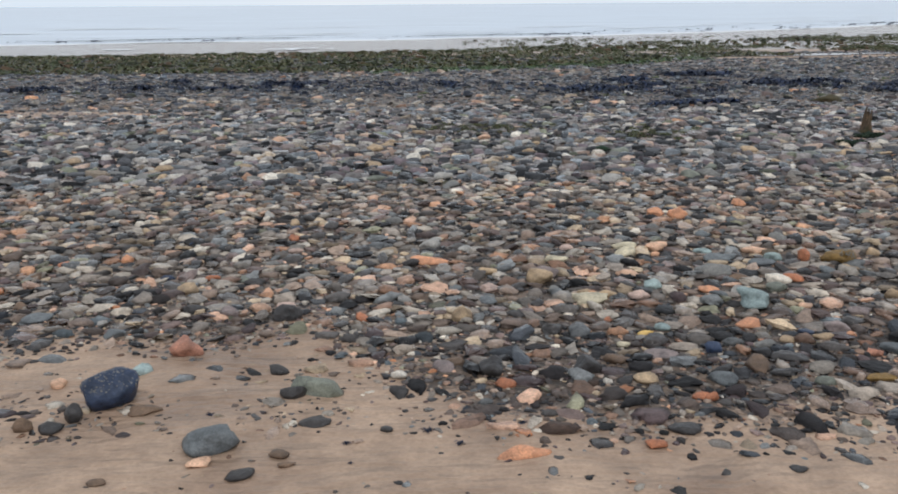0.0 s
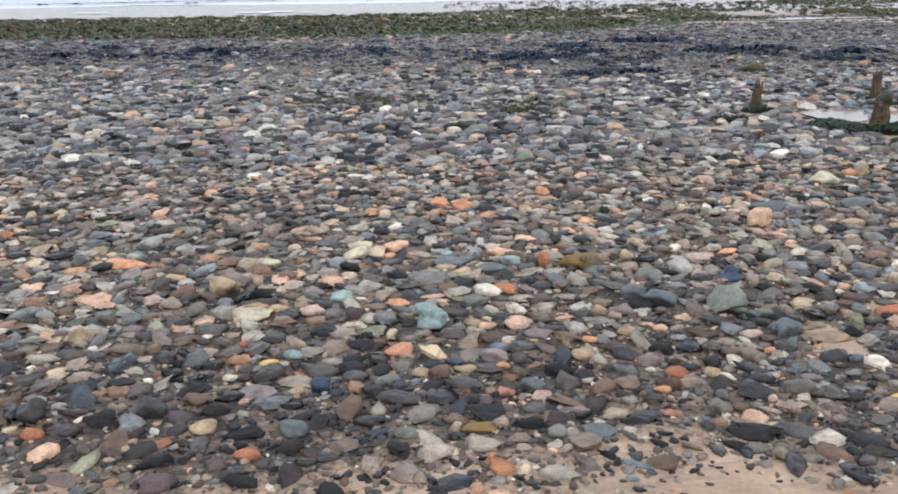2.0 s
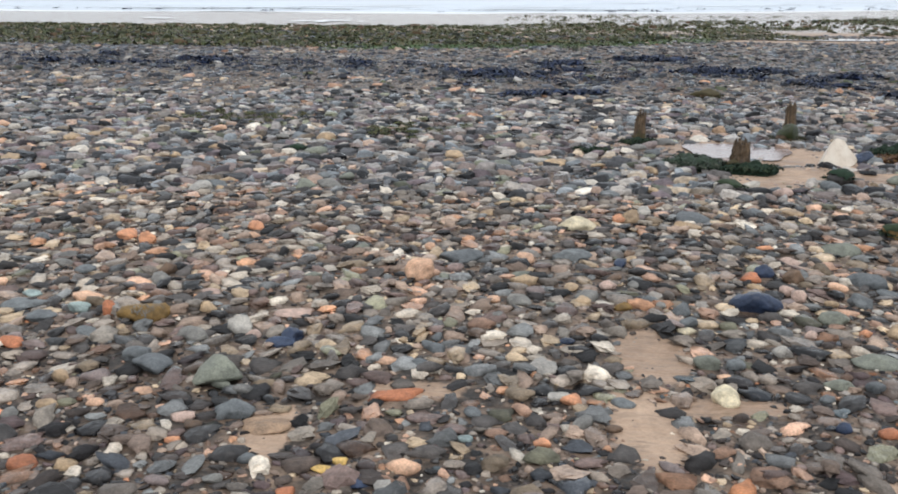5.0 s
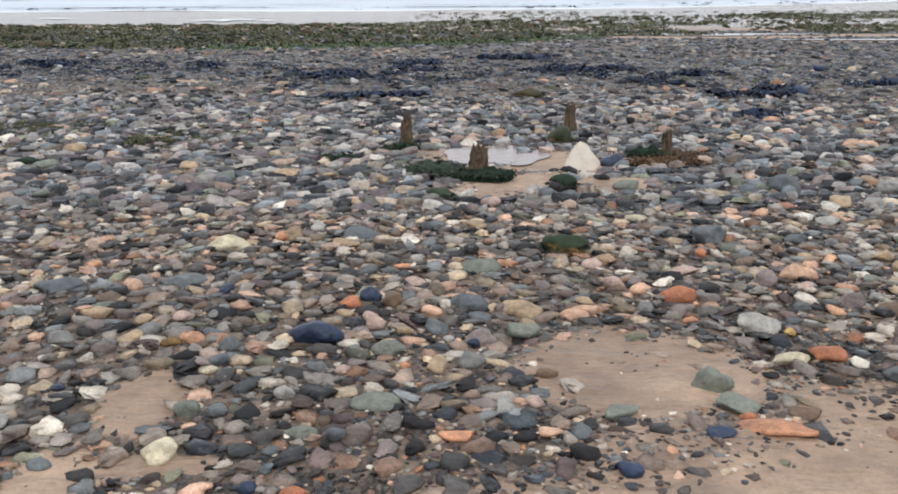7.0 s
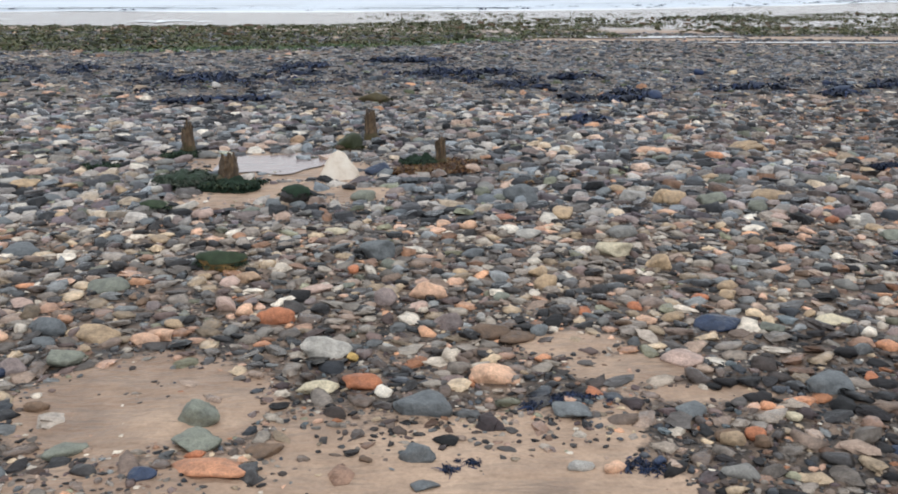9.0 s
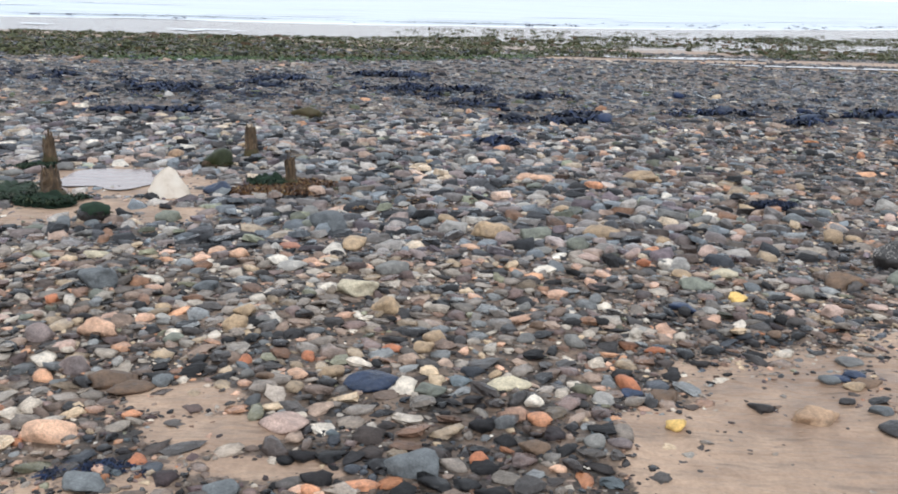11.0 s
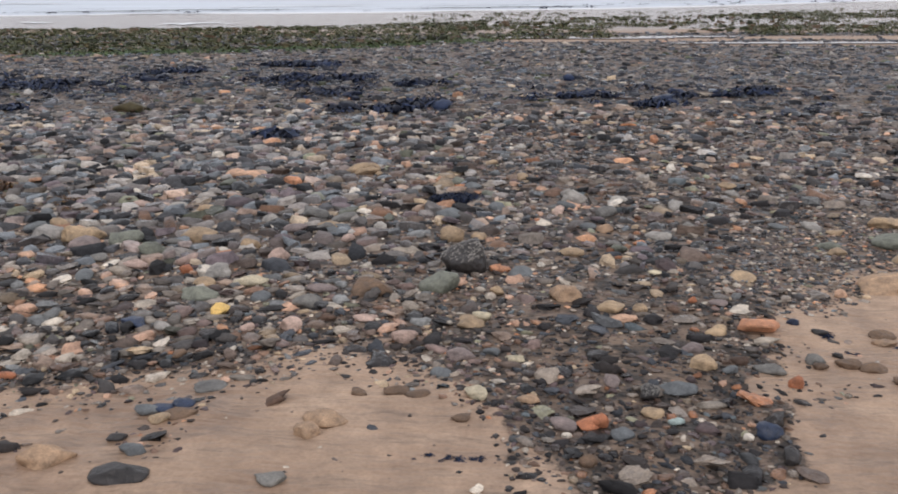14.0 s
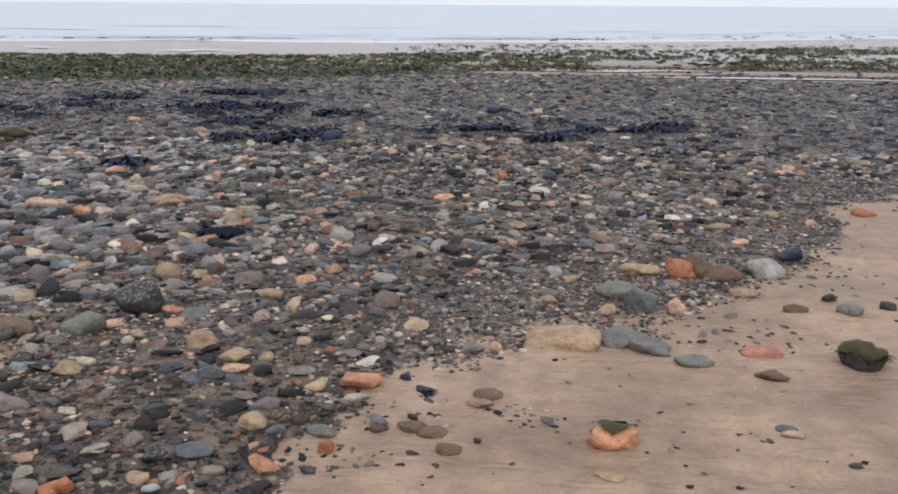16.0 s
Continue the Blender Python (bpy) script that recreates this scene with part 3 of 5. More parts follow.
cobble(3.10, 1.54, 0.073, 0.058, 0.021, 5, "rust")
cobble(3.81, 4.29, 0.135, 0.093, 0.065, -23, "orange")
cobble(1.09, 1.42, 0.094, 0.077, 0.031, -1, "dark")
cobble(1.02, 1.42, 0.068, 0.054, 0.039, 19, "brown")
rock(1.14, 1.49, 0.079, 0.062, 0.057, 21, "dark")
cobble(1.34, 1.53, 0.107, 0.076, 0.024, 15, "brown")
cobble(1.71, 1.11, 0.092, 0.066, 0.019, 22, "dark")
cobble(2.10, 1.36, 0.047, 0.039, 0.014, -20, "dark")
cobble(1.80, 1.22, 0.072, 0.047, 0.015, -14, "brown")
cobble(1.59, 1.18, 0.078, 0.066, 0.019, -3, "peach")
cobble(1.35, 1.07, 0.057, 0.043, 0.012, -10, "brown")
cobble(1.71, 1.85, 0.089, 0.066, 0.034, -6, "dark")
cobble(1.79, 1.62, 0.092, 0.065, 0.040, 4, "dark")
cobble(1.88, 1.42, 0.104, 0.078, 0.022, 20, "dark")
cobble(1.24, 1.83, 0.098, 0.076, 0.031, 21, "teal")
cobble(0.64, 2.46, 0.140, 0.115, 0.032, 25, "slate")
cobble(1.03, 2.22, 0.110, 0.085, 0.030, -17, "slate")
cobble(1.00, 1.74, 0.067, 0.054, 0.035, 23, "peach")
cobble(2.13, 1.77, 0.059, 0.048, 0.027, 3, "white")
cobble(1.17, 2.81, 0.128, 0.101, 0.053, -14, "tan")
cobble(0.73, 3.36, 0.070, 0.057, 0.043, 4, "orange")
cobble(2.83, 1.67, 0.042, 0.029, 0.020, -22, "white")
cobble(2.38, 2.37, 0.093, 0.076, 0.072, 24, "tan")
cobble(1.83, 1.16, 0.062, 0.040, 0.011, 15, "brown")
cobble(2.98, 1.31, 0.101, 0.072, 0.020, -17, "dark")
cobble(3.21, 1.05, 0.061, 0.042, 0.012, 13, "dark")
cobble(2.94, 2.58, 0.199, 0.163, 0.046, -23, "cream")
rock(3.62, 2.47, 0.185, 0.141, 0.073, -23, "teal")
cobble(3.51, 2.22, 0.117, 0.092, 0.029, -8, "orange")
cobble(3.27, 1.93, 0.081, 0.067, 0.045, 24, "navy")
cobble(3.08, 2.14, 0.079, 0.058, 0.020, 25, "yellow")
cobble(2.90, 3.26, 0.142, 0.098, 0.039, -21, "cream")
cobble(3.29, 3.47, 0.142, 0.107, 0.046, -23, "cream")
cobble(2.79, 2.98, 0.171, 0.114, 0.054, -5, "mauve")
cobble(3.62, 2.96, 0.180, 0.137, 0.045, -17, "grey")
cobble(3.73, 3.22, 0.181, 0.114, 0.032, 18, "slate")
cobble(3.26, 2.76, 0.111, 0.077, 0.043, 23, "teal")
cobble(3.20, 2.99, 0.137, 0.113, 0.032, -6, "peach")
cobble(3.17, 2.62, 0.103, 0.075, 0.036, 1, "pink")
cobble(3.88, 3.08, 0.151, 0.116, 0.034, 5, "slate")
cobble(3.99, 3.18, 0.107, 0.080, 0.040, 6, "teal")
cobble(4.13, 3.14, 0.085, 0.071, 0.057, 0, "rust")
cobble(4.29, 3.11, 0.198, 0.143, 0.062, 11, "mossbrown")
cobble(4.54, 2.94, 0.138, 0.093, 0.065, -10, "grey")
cobble(4.75, 2.57, 0.189, 0.160, 0.085, 1, "greengrey")
cobble(4.70, 3.03, 0.125, 0.093, 0.060, -24, "palegrey")
cobble(4.31, 4.61, 0.114, 0.086, 0.045, -24, "orange")
cobble(3.94, 3.34, 0.149, 0.114, 0.032, 7, "peach")
cobble(3.46, 3.47, 0.142, 0.090, 0.047, 6, "peach")
brick(5.28, 2.78, 0.131, 0.095, 0.041, 9, "peach")
brick(5.36, 2.50, 0.193, 0.136, 0.038, 10, "rust")
cobble(4.74, 2.29, 0.091, 0.072, 0.020, -24, "pink")
brick(4.75, 2.15, 0.056, 0.035, 0.030, 9, "orange")
cobble(4.75, 2.06, 0.054, 0.045, 0.017, -12, "dark")
cobble(4.51, 2.00, 0.082, 0.060, 0.029, 5, "tan")
rock(4.24, 2.52, 0.083, 0.057, 0.051, -7, "tan")
cobble(4.16, 2.26, 0.073, 0.050, 0.019, -7, "orange")
cobble(4.31, 1.86, 0.066, 0.050, 0.019, -10, "orange")
cobble(3.84, 2.06, 0.060, 0.042, 0.019, 14, "orange")
cobble(3.72, 2.03, 0.084, 0.053, 0.022, 3, "tan")
cobble(3.82, 2.14, 0.105, 0.083, 0.048, -9, "mauve")
rock(4.91, 2.97, 0.112, 0.075, 0.051, 15, "navy")
cobble(5.79, 3.74, 0.162, 0.109, 0.050, -16, "tan")
cobble(6.10, 4.75, 0.238, 0.171, 0.073, 10, "cream")
cobble(6.40, 4.93, 0.120, 0.077, 0.073, -9, "tan")
cobble(5.00, 2.05, 0.067, 0.047, 0.024, 17, "slate")
cobble(4.94, 1.94, 0.064, 0.046, 0.019, 18, "grey")
cobble(5.26, 2.05, 0.058, 0.038, 0.020, -8, "yellow")
cobble(5.00, 1.78, 0.053, 0.041, 0.011, 19, "yellow")
cobble(4.50, 1.72, 0.059, 0.043, 0.023, -14, "brown")
cobble(3.51, 1.83, 0.156, 0.101, 0.028, 1, "dark")
cobble(3.79, 2.66, 0.145, 0.096, 0.034, 15, "greengrey")
cobble(4.52, 2.63, 0.163, 0.132, 0.048, -16, "slate")
cobble(6.02, 4.18, 0.207, 0.142, 0.053, 15, "slate")
cobble(5.47, 4.08, 0.247, 0.190, 0.053, 15, "slate")
cobble(3.83, 1.87, 0.071, 0.050, 0.025, -19, "redsand")
cobble(3.94, 1.85, 0.086, 0.059, 0.021, 15, "pink")
rock(6.74, 3.47, 0.232, 0.158, 0.094, -8, "navy")
cobble(6.91, 3.95, 0.105, 0.075, 0.059, -4, "navy")
cobble(6.42, 3.37, 0.091, 0.065, 0.055, 21, "slate")
cobble(6.42, 2.84, 0.113, 0.074, 0.048, -25, "greengrey")
cobble(6.41, 2.55, 0.141, 0.118, 0.051, 19, "cream")
cobble(6.51, 2.83, 0.078, 0.066, 0.042, -3, "slate")
cobble(6.87, 3.16, 0.072, 0.061, 0.037, 21, "pink")
rock(6.70, 2.95, 0.090, 0.061, 0.051, 12, "palegrey")
cobble(7.03, 3.36, 0.157, 0.127, 0.051, 8, "greengrey")
cobble(7.52, 3.53, 0.175, 0.129, 0.057, -11, "greengrey")
cobble(7.55, 3.79, 0.198, 0.139, 0.056, -14, "tan")
cobble(6.91, 2.64, 0.076, 0.048, 0.043, 4, "slate")
cobble(6.71, 2.35, 0.066, 0.045, 0.027, 16, "navy")
cobble(6.83, 2.33, 0.089, 0.056, 0.026, 20, "rust")
brick(7.02, 4.39, 0.092, 0.072, 0.033, 21, "orange")
cobble(6.34, 4.94, 0.114, 0.094, 0.056, 20, "orange")
cobble(6.70, 4.78, 0.156, 0.118, 0.035, -24, "tan")
cobble(7.01, 2.88, 0.175, 0.139, 0.039, -16, "greengrey")
cobble(7.27, 2.66, 0.117, 0.081, 0.023, 8, "orange")
cobble(5.92, 2.50, 0.080, 0.059, 0.033, -4, "orange")
cobble(5.82, 2.21, 0.056, 0.047, 0.021, 6, "orange")
cobble(5.22, 2.01, 0.067, 0.047, 0.014, -12, "yellow")
cobble(3.70, 4.34, 0.134, 0.110, 0.047, -1, "orange")
cobble(5.60, 2.22, 0.058, 0.046, 0.018, -7, "teal")
cobble(4.87, 2.33, 0.153, 0.102, 0.048, 2, "slate")
cobble(4.88, 2.92, 0.114, 0.075, 0.027, 15, "navy")
cobble(6.93, 3.68, 0.086, 0.071, 0.039, 15, "pink")
cobble(6.77, 4.95, 0.226, 0.183, 0.059, -25, "slate")
cobble(5.31, 4.26, 0.080, 0.051, 0.037, -11, "peach")
cobble(6.04, 2.32, 0.066, 0.045, 0.023, 1, "brown")
cobble(4.43, 2.71, 0.117, 0.084, 0.059, -1, "slate")
cobble(7.33, 3.88, 0.209, 0.132, 0.064, -19, "slate")
cobble(7.99, 4.11, 0.124, 0.081, 0.074, -22, "pink")
rock(8.09, 4.05, 0.098, 0.083, 0.051, 18, "peach")
rock(8.24, 3.93, 0.185, 0.118, 0.068, 0, "rust")
cobble(7.81, 3.77, 0.114, 0.079, 0.051, -9, "peach")
cobble(8.48, 3.61, 0.213, 0.149, 0.072, 7, "palegrey")
rock(8.59, 3.54, 0.060, 0.045, 0.037, -7, "yellow")
cobble(8.48, 3.26, 0.153, 0.102, 0.043, -9, "cream")
rock(8.65, 3.29, 0.159, 0.103, 0.063, 3, "rust")
cobble(8.72, 3.21, 0.087, 0.069, 0.032, -6, "white")
cobble(8.85, 3.08, 0.214, 0.136, 0.066, -16, "slate")
cobble(9.10, 3.34, 0.192, 0.135, 0.056, 5, "peach")
rock(8.13, 3.03, 0.145, 0.116, 0.075, -6, "greengrey")
cobble(8.16, 2.86, 0.171, 0.137, 0.038, 6, "greengrey")
brick(8.24, 2.71, 0.242, 0.174, 0.049, -6, "orange")
cobble(8.18, 2.79, 0.067, 0.049, 0.018, 10, "rust")
rock(8.06, 2.68, 0.104, 0.075, 0.028, 10, "navy")
cobble(7.89, 2.70, 0.096, 0.070, 0.023, -13, "dark")
cobble(8.38, 2.82, 0.118, 0.088, 0.025, 10, "brown")
rock(8.83, 2.78, 0.109, 0.070, 0.058, -4, "slate")
cobble(7.79, 2.83, 0.135, 0.097, 0.027, 19, "greengrey")
cobble(7.58, 3.13, 0.093, 0.078, 0.032, -6, "brown")
rock(9.83, 4.90, 0.254, 0.210, 0.073, 15, "cream")
rock(8.88, 4.25, 0.193, 0.132, 0.075, -2, "peach")
cobble(8.62, 4.84, 0.176, 0.114, 0.103, 16, "slate")
cobble(10.05, 3.84, 0.234, 0.181, 0.051, 19, "navy")
cobble(10.55, 3.88, 0.179, 0.143, 0.040, 8, "cream")
cobble(10.26, 3.24, 0.198, 0.156, 0.058, 3, "slate")
cobble(10.11, 3.12, 0.115, 0.074, 0.026, 4, "orange")
cobble(10.01, 3.03, 0.060, 0.037, 0.024, -18, "peach")
cobble(9.80, 2.87, 0.088, 0.070, 0.042, -23, "tan")
cobble(9.88, 2.83, 0.069, 0.044, 0.042, -20, "brown")
cobble(10.65, 3.59, 0.097, 0.080, 0.044, -16, "orange")
cobble(10.64, 3.72, 0.080, 0.050, 0.040, 17, "white")
rock(9.40, 2.70, 0.082, 0.053, 0.030, 17, "peach")
cobble(9.54, 2.74, 0.050, 0.039, 0.018, 17, "navy")
cobble(9.72, 3.06, 0.112, 0.094, 0.039, 4, "slate")
cobble(9.34, 3.06, 0.157, 0.127, 0.035, -23, "slate")
cobble(9.13, 3.77, 0.206, 0.164, 0.050, 1, "brown")
cobble(9.32, 3.76, 0.092, 0.072, 0.041, -20, "slate")
cobble(9.52, 6.17, 0.282, 0.224, 0.116, 22, "slate")
cobble(11.19, 6.25, 0.239, 0.152, 0.079, -9, "tan")
cobble(10.53, 6.19, 0.228, 0.171, 0.089, 16, "tan")
cobble(9.34, 5.42, 0.149, 0.101, 0.042, -16, "white")
cobble(9.46, 5.31, 0.162, 0.110, 0.045, 6, "palegrey")
cobble(8.82, 4.04, 0.110, 0.088, 0.049, -5, "pink")
cobble(8.68, 4.14, 0.121, 0.085, 0.073, -5, "mauve")
cobble(8.36, 5.44, 0.165, 0.116, 0.032, -4, "cream")
cobble(10.03, 4.63, 0.156, 0.100, 0.084, 0, "tan")
cobble(9.30, 3.51, 0.075, 0.063, 0.027, -4, "orange")
cobble(9.77, 3.88, 0.107, 0.085, 0.027, -17, "peach")
cobble(9.13, 4.92, 0.150, 0.117, 0.056, 13, "slate")
cobble(7.71, 8.64, 0.147, 0.114, 0.060, 1, "sandstone")
rock(11.11, 3.59, 0.092, 0.067, 0.041, 7, "yellow")
cobble(11.70, 5.06, 0.117, 0.097, 0.041, -18, "yellow")
cobble(10.62, 3.39, 0.105, 0.083, 0.039, 21, "brown")
cobble(10.45, 3.31, 0.075, 0.055, 0.032, -3, "rust")
cobble(10.69, 3.27, 0.059, 0.046, 0.020, -16, "peach")
cobble(10.69, 3.08, 0.073, 0.050, 0.024, -15, "rust")
cobble(10.72, 3.01, 0.110, 0.083, 0.023, -9, "greengrey")
cobble(10.67, 2.83, 0.076, 0.051, 0.026, 10, "peach")
cobble(10.04, 2.99, 0.084, 0.070, 0.020, -10, "cream")
cobble(9.98, 3.06, 0.058, 0.046, 0.028, -4, "orange")
cobble(9.79, 2.90, 0.097, 0.079, 0.029, 4, "brown")
cobble(9.87, 2.88, 0.080, 0.055, 0.039, -14, "rust")
cobble(10.31, 2.78, 0.139, 0.102, 0.028, -6, "navy")
cobble(10.49, 2.92, 0.069, 0.045, 0.030, -7, "navy")
rock(11.01, 3.86, 0.110, 0.077, 0.030, 14, "navy")
cobble(11.12, 3.87, 0.154, 0.101, 0.028, 25, "brown")
cobble(10.46, 6.20, 0.200, 0.146, 0.086, 5, "tan")
cobble(11.73, 5.44, 0.174, 0.127, 0.048, 17, "cream")
rock(11.46, 5.56, 0.113, 0.092, 0.070, 3, "white")
cobble(9.89, 3.91, 0.106, 0.078, 0.040, 11, "tan")
brick(9.36, 5.73, 0.171, 0.140, 0.040, -5, "redsand")
cobble(9.13, 5.50, 0.108, 0.085, 0.048, 23, "peach")
cobble(10.50, 6.23, 0.168, 0.113, 0.086, -13, "peach")
cobble(10.26, 6.25, 0.229, 0.180, 0.082, 9, "palegrey")
cobble(11.76, 8.34, 0.280, 0.236, 0.081, 18, "tan")
cobble(11.33, 7.84, 0.177, 0.119, 0.054, -16, "orange")
cobble(10.82, 8.10, 0.231, 0.157, 0.071, -16, "peach")
rock(12.66, 5.39, 0.223, 0.174, 0.091, 18, "greengrey")
cobble(12.95, 5.73, 0.089, 0.074, 0.034, -12, "orange")
cobble(12.34, 5.36, 0.251, 0.205, 0.074, -9, "brown")
cobble(11.34, 5.62, 0.098, 0.077, 0.046, -21, "rust")
cobble(11.61, 3.72, 0.204, 0.131, 0.054, 17, "sandstone")
cobble(11.79, 4.07, 0.099, 0.068, 0.031, -7, "slate")
cobble(11.87, 4.01, 0.101, 0.076, 0.023, 9, "tan")
cobble(11.86, 3.78, 0.103, 0.064, 0.030, -8, "slate")
cobble(11.88, 3.64, 0.178, 0.128, 0.036, -1, "dark")
cobble(11.78, 3.86, 0.077, 0.052, 0.024, 4, "dark")
rock(12.37, 3.94, 0.115, 0.097, 0.041, -5, "sandstone")
cobble(12.48, 4.26, 0.080, 0.060, 0.017, -19, "brown")
cobble(12.61, 4.27, 0.126, 0.086, 0.024, 8, "brown")
cobble(12.07, 5.18, 0.163, 0.105, 0.060, 19, "grey")
cobble(11.72, 6.84, 0.226, 0.187, 0.075, -20, "grey")
cobble(9.81, 3.48, 0.168, 0.140, 0.039, -6, "pink")
cobble(10.26, 4.31, 0.105, 0.084, 0.061, 13, "tan")
cobble(10.22, 4.19, 0.102, 0.070, 0.047, 9, "tan")
cobble(9.41, 4.34, 0.122, 0.094, 0.073, 15, "tan")
cobble(10.27, 3.78, 0.141, 0.096, 0.033, 13, "greengrey")
cobble(10.00, 5.31, 0.238, 0.200, 0.060, 9, "grey")
cobble(13.37, 7.30, 0.176, 0.130, 0.099, -19, "palegrey")
cobble(12.57, 4.77, 0.121, 0.089, 0.053, -7, "pink")
brick(13.03, 4.59, 0.098, 0.077, 0.042, 9, "cream")
rock(13.24, 5.30, 0.208, 0.156, 0.069, -16, "sandstone")
cobble(13.44, 5.16, 0.150, 0.116, 0.043, 7, "tan")
cobble(13.48, 5.04, 0.122, 0.080, 0.023, 19, "peach")
cobble(14.02, 4.96, 0.200, 0.154, 0.043, -19, "orange")
cobble(13.50, 4.17, 0.095, 0.079, 0.030, -18, "tan")
cobble(13.60, 4.35, 0.140, 0.098, 0.036, 11, "slate")
cobble(13.56, 4.11, 0.063, 0.048, 0.023, 3, "teal")
cobble(13.31, 4.07, 0.083, 0.064, 0.050, -2, "rust")
cobble(13.77, 4.03, 0.047, 0.032, 0.020, -16, "white")
rock(13.84, 4.05, 0.126, 0.080, 0.040, 11, "navy")
cobble(14.02, 4.40, 0.056, 0.045, 0.043, 2, "rust")
cobble(14.50, 4.93, 0.127, 0.100, 0.028, -7, "brown")
cobble(15.18, 6.06, 0.193, 0.131, 0.125, -6, "slate")
cobble(15.07, 6.32, 0.235, 0.193, 0.091, -23, "greengrey")
cobble(15.33, 6.09, 0.102, 0.075, 0.071, -13, "peach")
cobble(15.05, 5.58, 0.267, 0.213, 0.060, -7, "grey")
cobble(15.52, 6.77, 0.237, 0.165, 0.145, -5, "brown")
cobble(15.21, 6.80, 0.274, 0.204, 0.061, 14, "tan")
cobble(13.73, 4.55, 0.127, 0.089, 0.040, 17, "tan")
cobble(14.27, 4.60, 0.127, 0.082, 0.032, -11, "brown")
cobble(14.15, 4.62, 0.086, 0.055, 0.041, -19, "grey")
cobble(14.41, 4.46, 0.101, 0.081, 0.023, 11, "brown")
cobble(13.26, 3.82, 0.068, 0.049, 0.038, 12, "brown")
cobble(12.91, 5.73, 0.081, 0.065, 0.039, 12, "orange")
cobble(12.90, 4.25, 0.109, 0.082, 0.036, -18, "cream")
cobble(14.50, 5.43, 0.066, 0.047, 0.038, -15, "peach")
cobble(12.33, 3.66, 0.115, 0.085, 0.024, 3, "grey")
cobble(11.90, 4.11, 0.097, 0.065, 0.021, -12, "navy")
rock(14.25, 9.94, 0.135, 0.085, 0.081, 15, "orange")
cobble(10.95, 8.09, 0.222, 0.183, 0.055, 22, "peach")
cobble(11.79, 8.26, 0.247, 0.185, 0.065, 4, "tan")
cobble(11.51, 5.57, 0.171, 0.131, 0.066, 24, "palegrey")
rock(15.44, 6.73, 0.222, 0.173, 0.113, -10, "rust")
cobble(15.66, 6.73, 0.221, 0.181, 0.078, -1, "brown")
rock(15.92, 6.82, 0.255, 0.193, 0.094, 11, "palegrey")
cobble(16.15, 7.18, 0.170, 0.106, 0.086, 14, "navy")
cobble(15.32, 5.36, 0.164, 0.126, 0.035, -0, "greengrey")
cobble(15.14, 5.51, 0.244, 0.181, 0.051, -2, "grey")
cobble(15.60, 5.24, 0.135, 0.090, 0.035, 1, "brown")
cobble(15.55, 4.78, 0.089, 0.056, 0.016, 0, "slate")
cobble(15.56, 4.73, 0.087, 0.067, 0.019, -3, "pink")
cobble(15.70, 4.52, 0.054, 0.041, 0.011, 23, "dark")
cobble(14.34, 4.58, 0.116, 0.096, 0.030, -18, "brown")
cobble(17.01, 8.64, 0.212, 0.170, 0.048, 6, "rust")
cobble(13.97, 4.55, 0.117, 0.082, 0.035, -13, "grey")
cobble(13.82, 4.52, 0.077, 0.058, 0.022, 21, "slate")
cobble(13.28, 4.07, 0.102, 0.071, 0.030, 19, "rust")
cobble(16.17, 6.15, 0.138, 0.108, 0.057, -18, "grey")
cobble(16.13, 6.35, 0.087, 0.071, 0.045, 5, "dark")
cobble(16.37, 6.24, 0.098, 0.082, 0.047, 11, "dark")
cobble(14.92, 4.37, 0.120, 0.070, 0.012, -8, "sandstone")
cobble(15.62, 5.51, 0.181, 0.145, 0.041, 22, "redsand")
cobble(15.91, 6.14, 0.111, 0.091, 0.032, -3, "brown")
cobble(15.72, 6.44, 0.178, 0.142, 0.040, -1, "tan")
cobble(13.92, 5.24, 0.101, 0.065, 0.031, -23, "mauve")
cobble(12.41, 4.04, 0.168, 0.107, 0.030, -15, "sandstone")
cobble(7.37, 3.44, 0.123, 0.081, 0.065, -0, "mauve")
cobble(8.68, 2.77, 0.050, 0.039, 0.014, 2, "brown")
cobble(10.70, 4.52, 0.109, 0.078, 0.029, 7, "brown")
cobble(12.83, 4.95, 0.150, 0.104, 0.037, -2, "tan")
cobble(6.08, 2.51, 0.097, 0.077, 0.021, -5, "slate")
cobble(6.73, 2.56, 0.066, 0.044, 0.027, 20, "slate")
cobble(7.55, 2.69, 0.095, 0.067, 0.024, -6, "peach")
cobble(6.84, 6.82, 0.213, 0.158, 0.044, 5, "slate")
cobble(5.96, 6.75, 0.253, 0.170, 0.048, -25, "palegrey")
cobble(6.04, 6.70, 0.260, 0.174, 0.049, 14, "tan")
cobble(11.53, 6.07, 0.127, 0.091, 0.062, 18, "tan")
cobble(11.75, 5.88, 0.122, 0.086, 0.073, 18, "pink")
cobble(11.44, 5.92, 0.124, 0.082, 0.030, 10, "orange")
cobble(11.02, 5.97, 0.157, 0.113, 0.074, 5, "greengrey")
cobble(10.76, 6.16, 0.229, 0.168, 0.084, 20, "greengrey")
cobble(11.54, 5.25, 0.228, 0.147, 0.046, 4, "greengrey")
cobble(11.52, 4.85, 0.097, 0.073, 0.026, -16, "palegrey")
cobble(11.40, 4.86, 0.147, 0.095, 0.038, -18, "navy")
rock(12.08, 4.86, 0.133, 0.089, 0.064, -3, "pink")
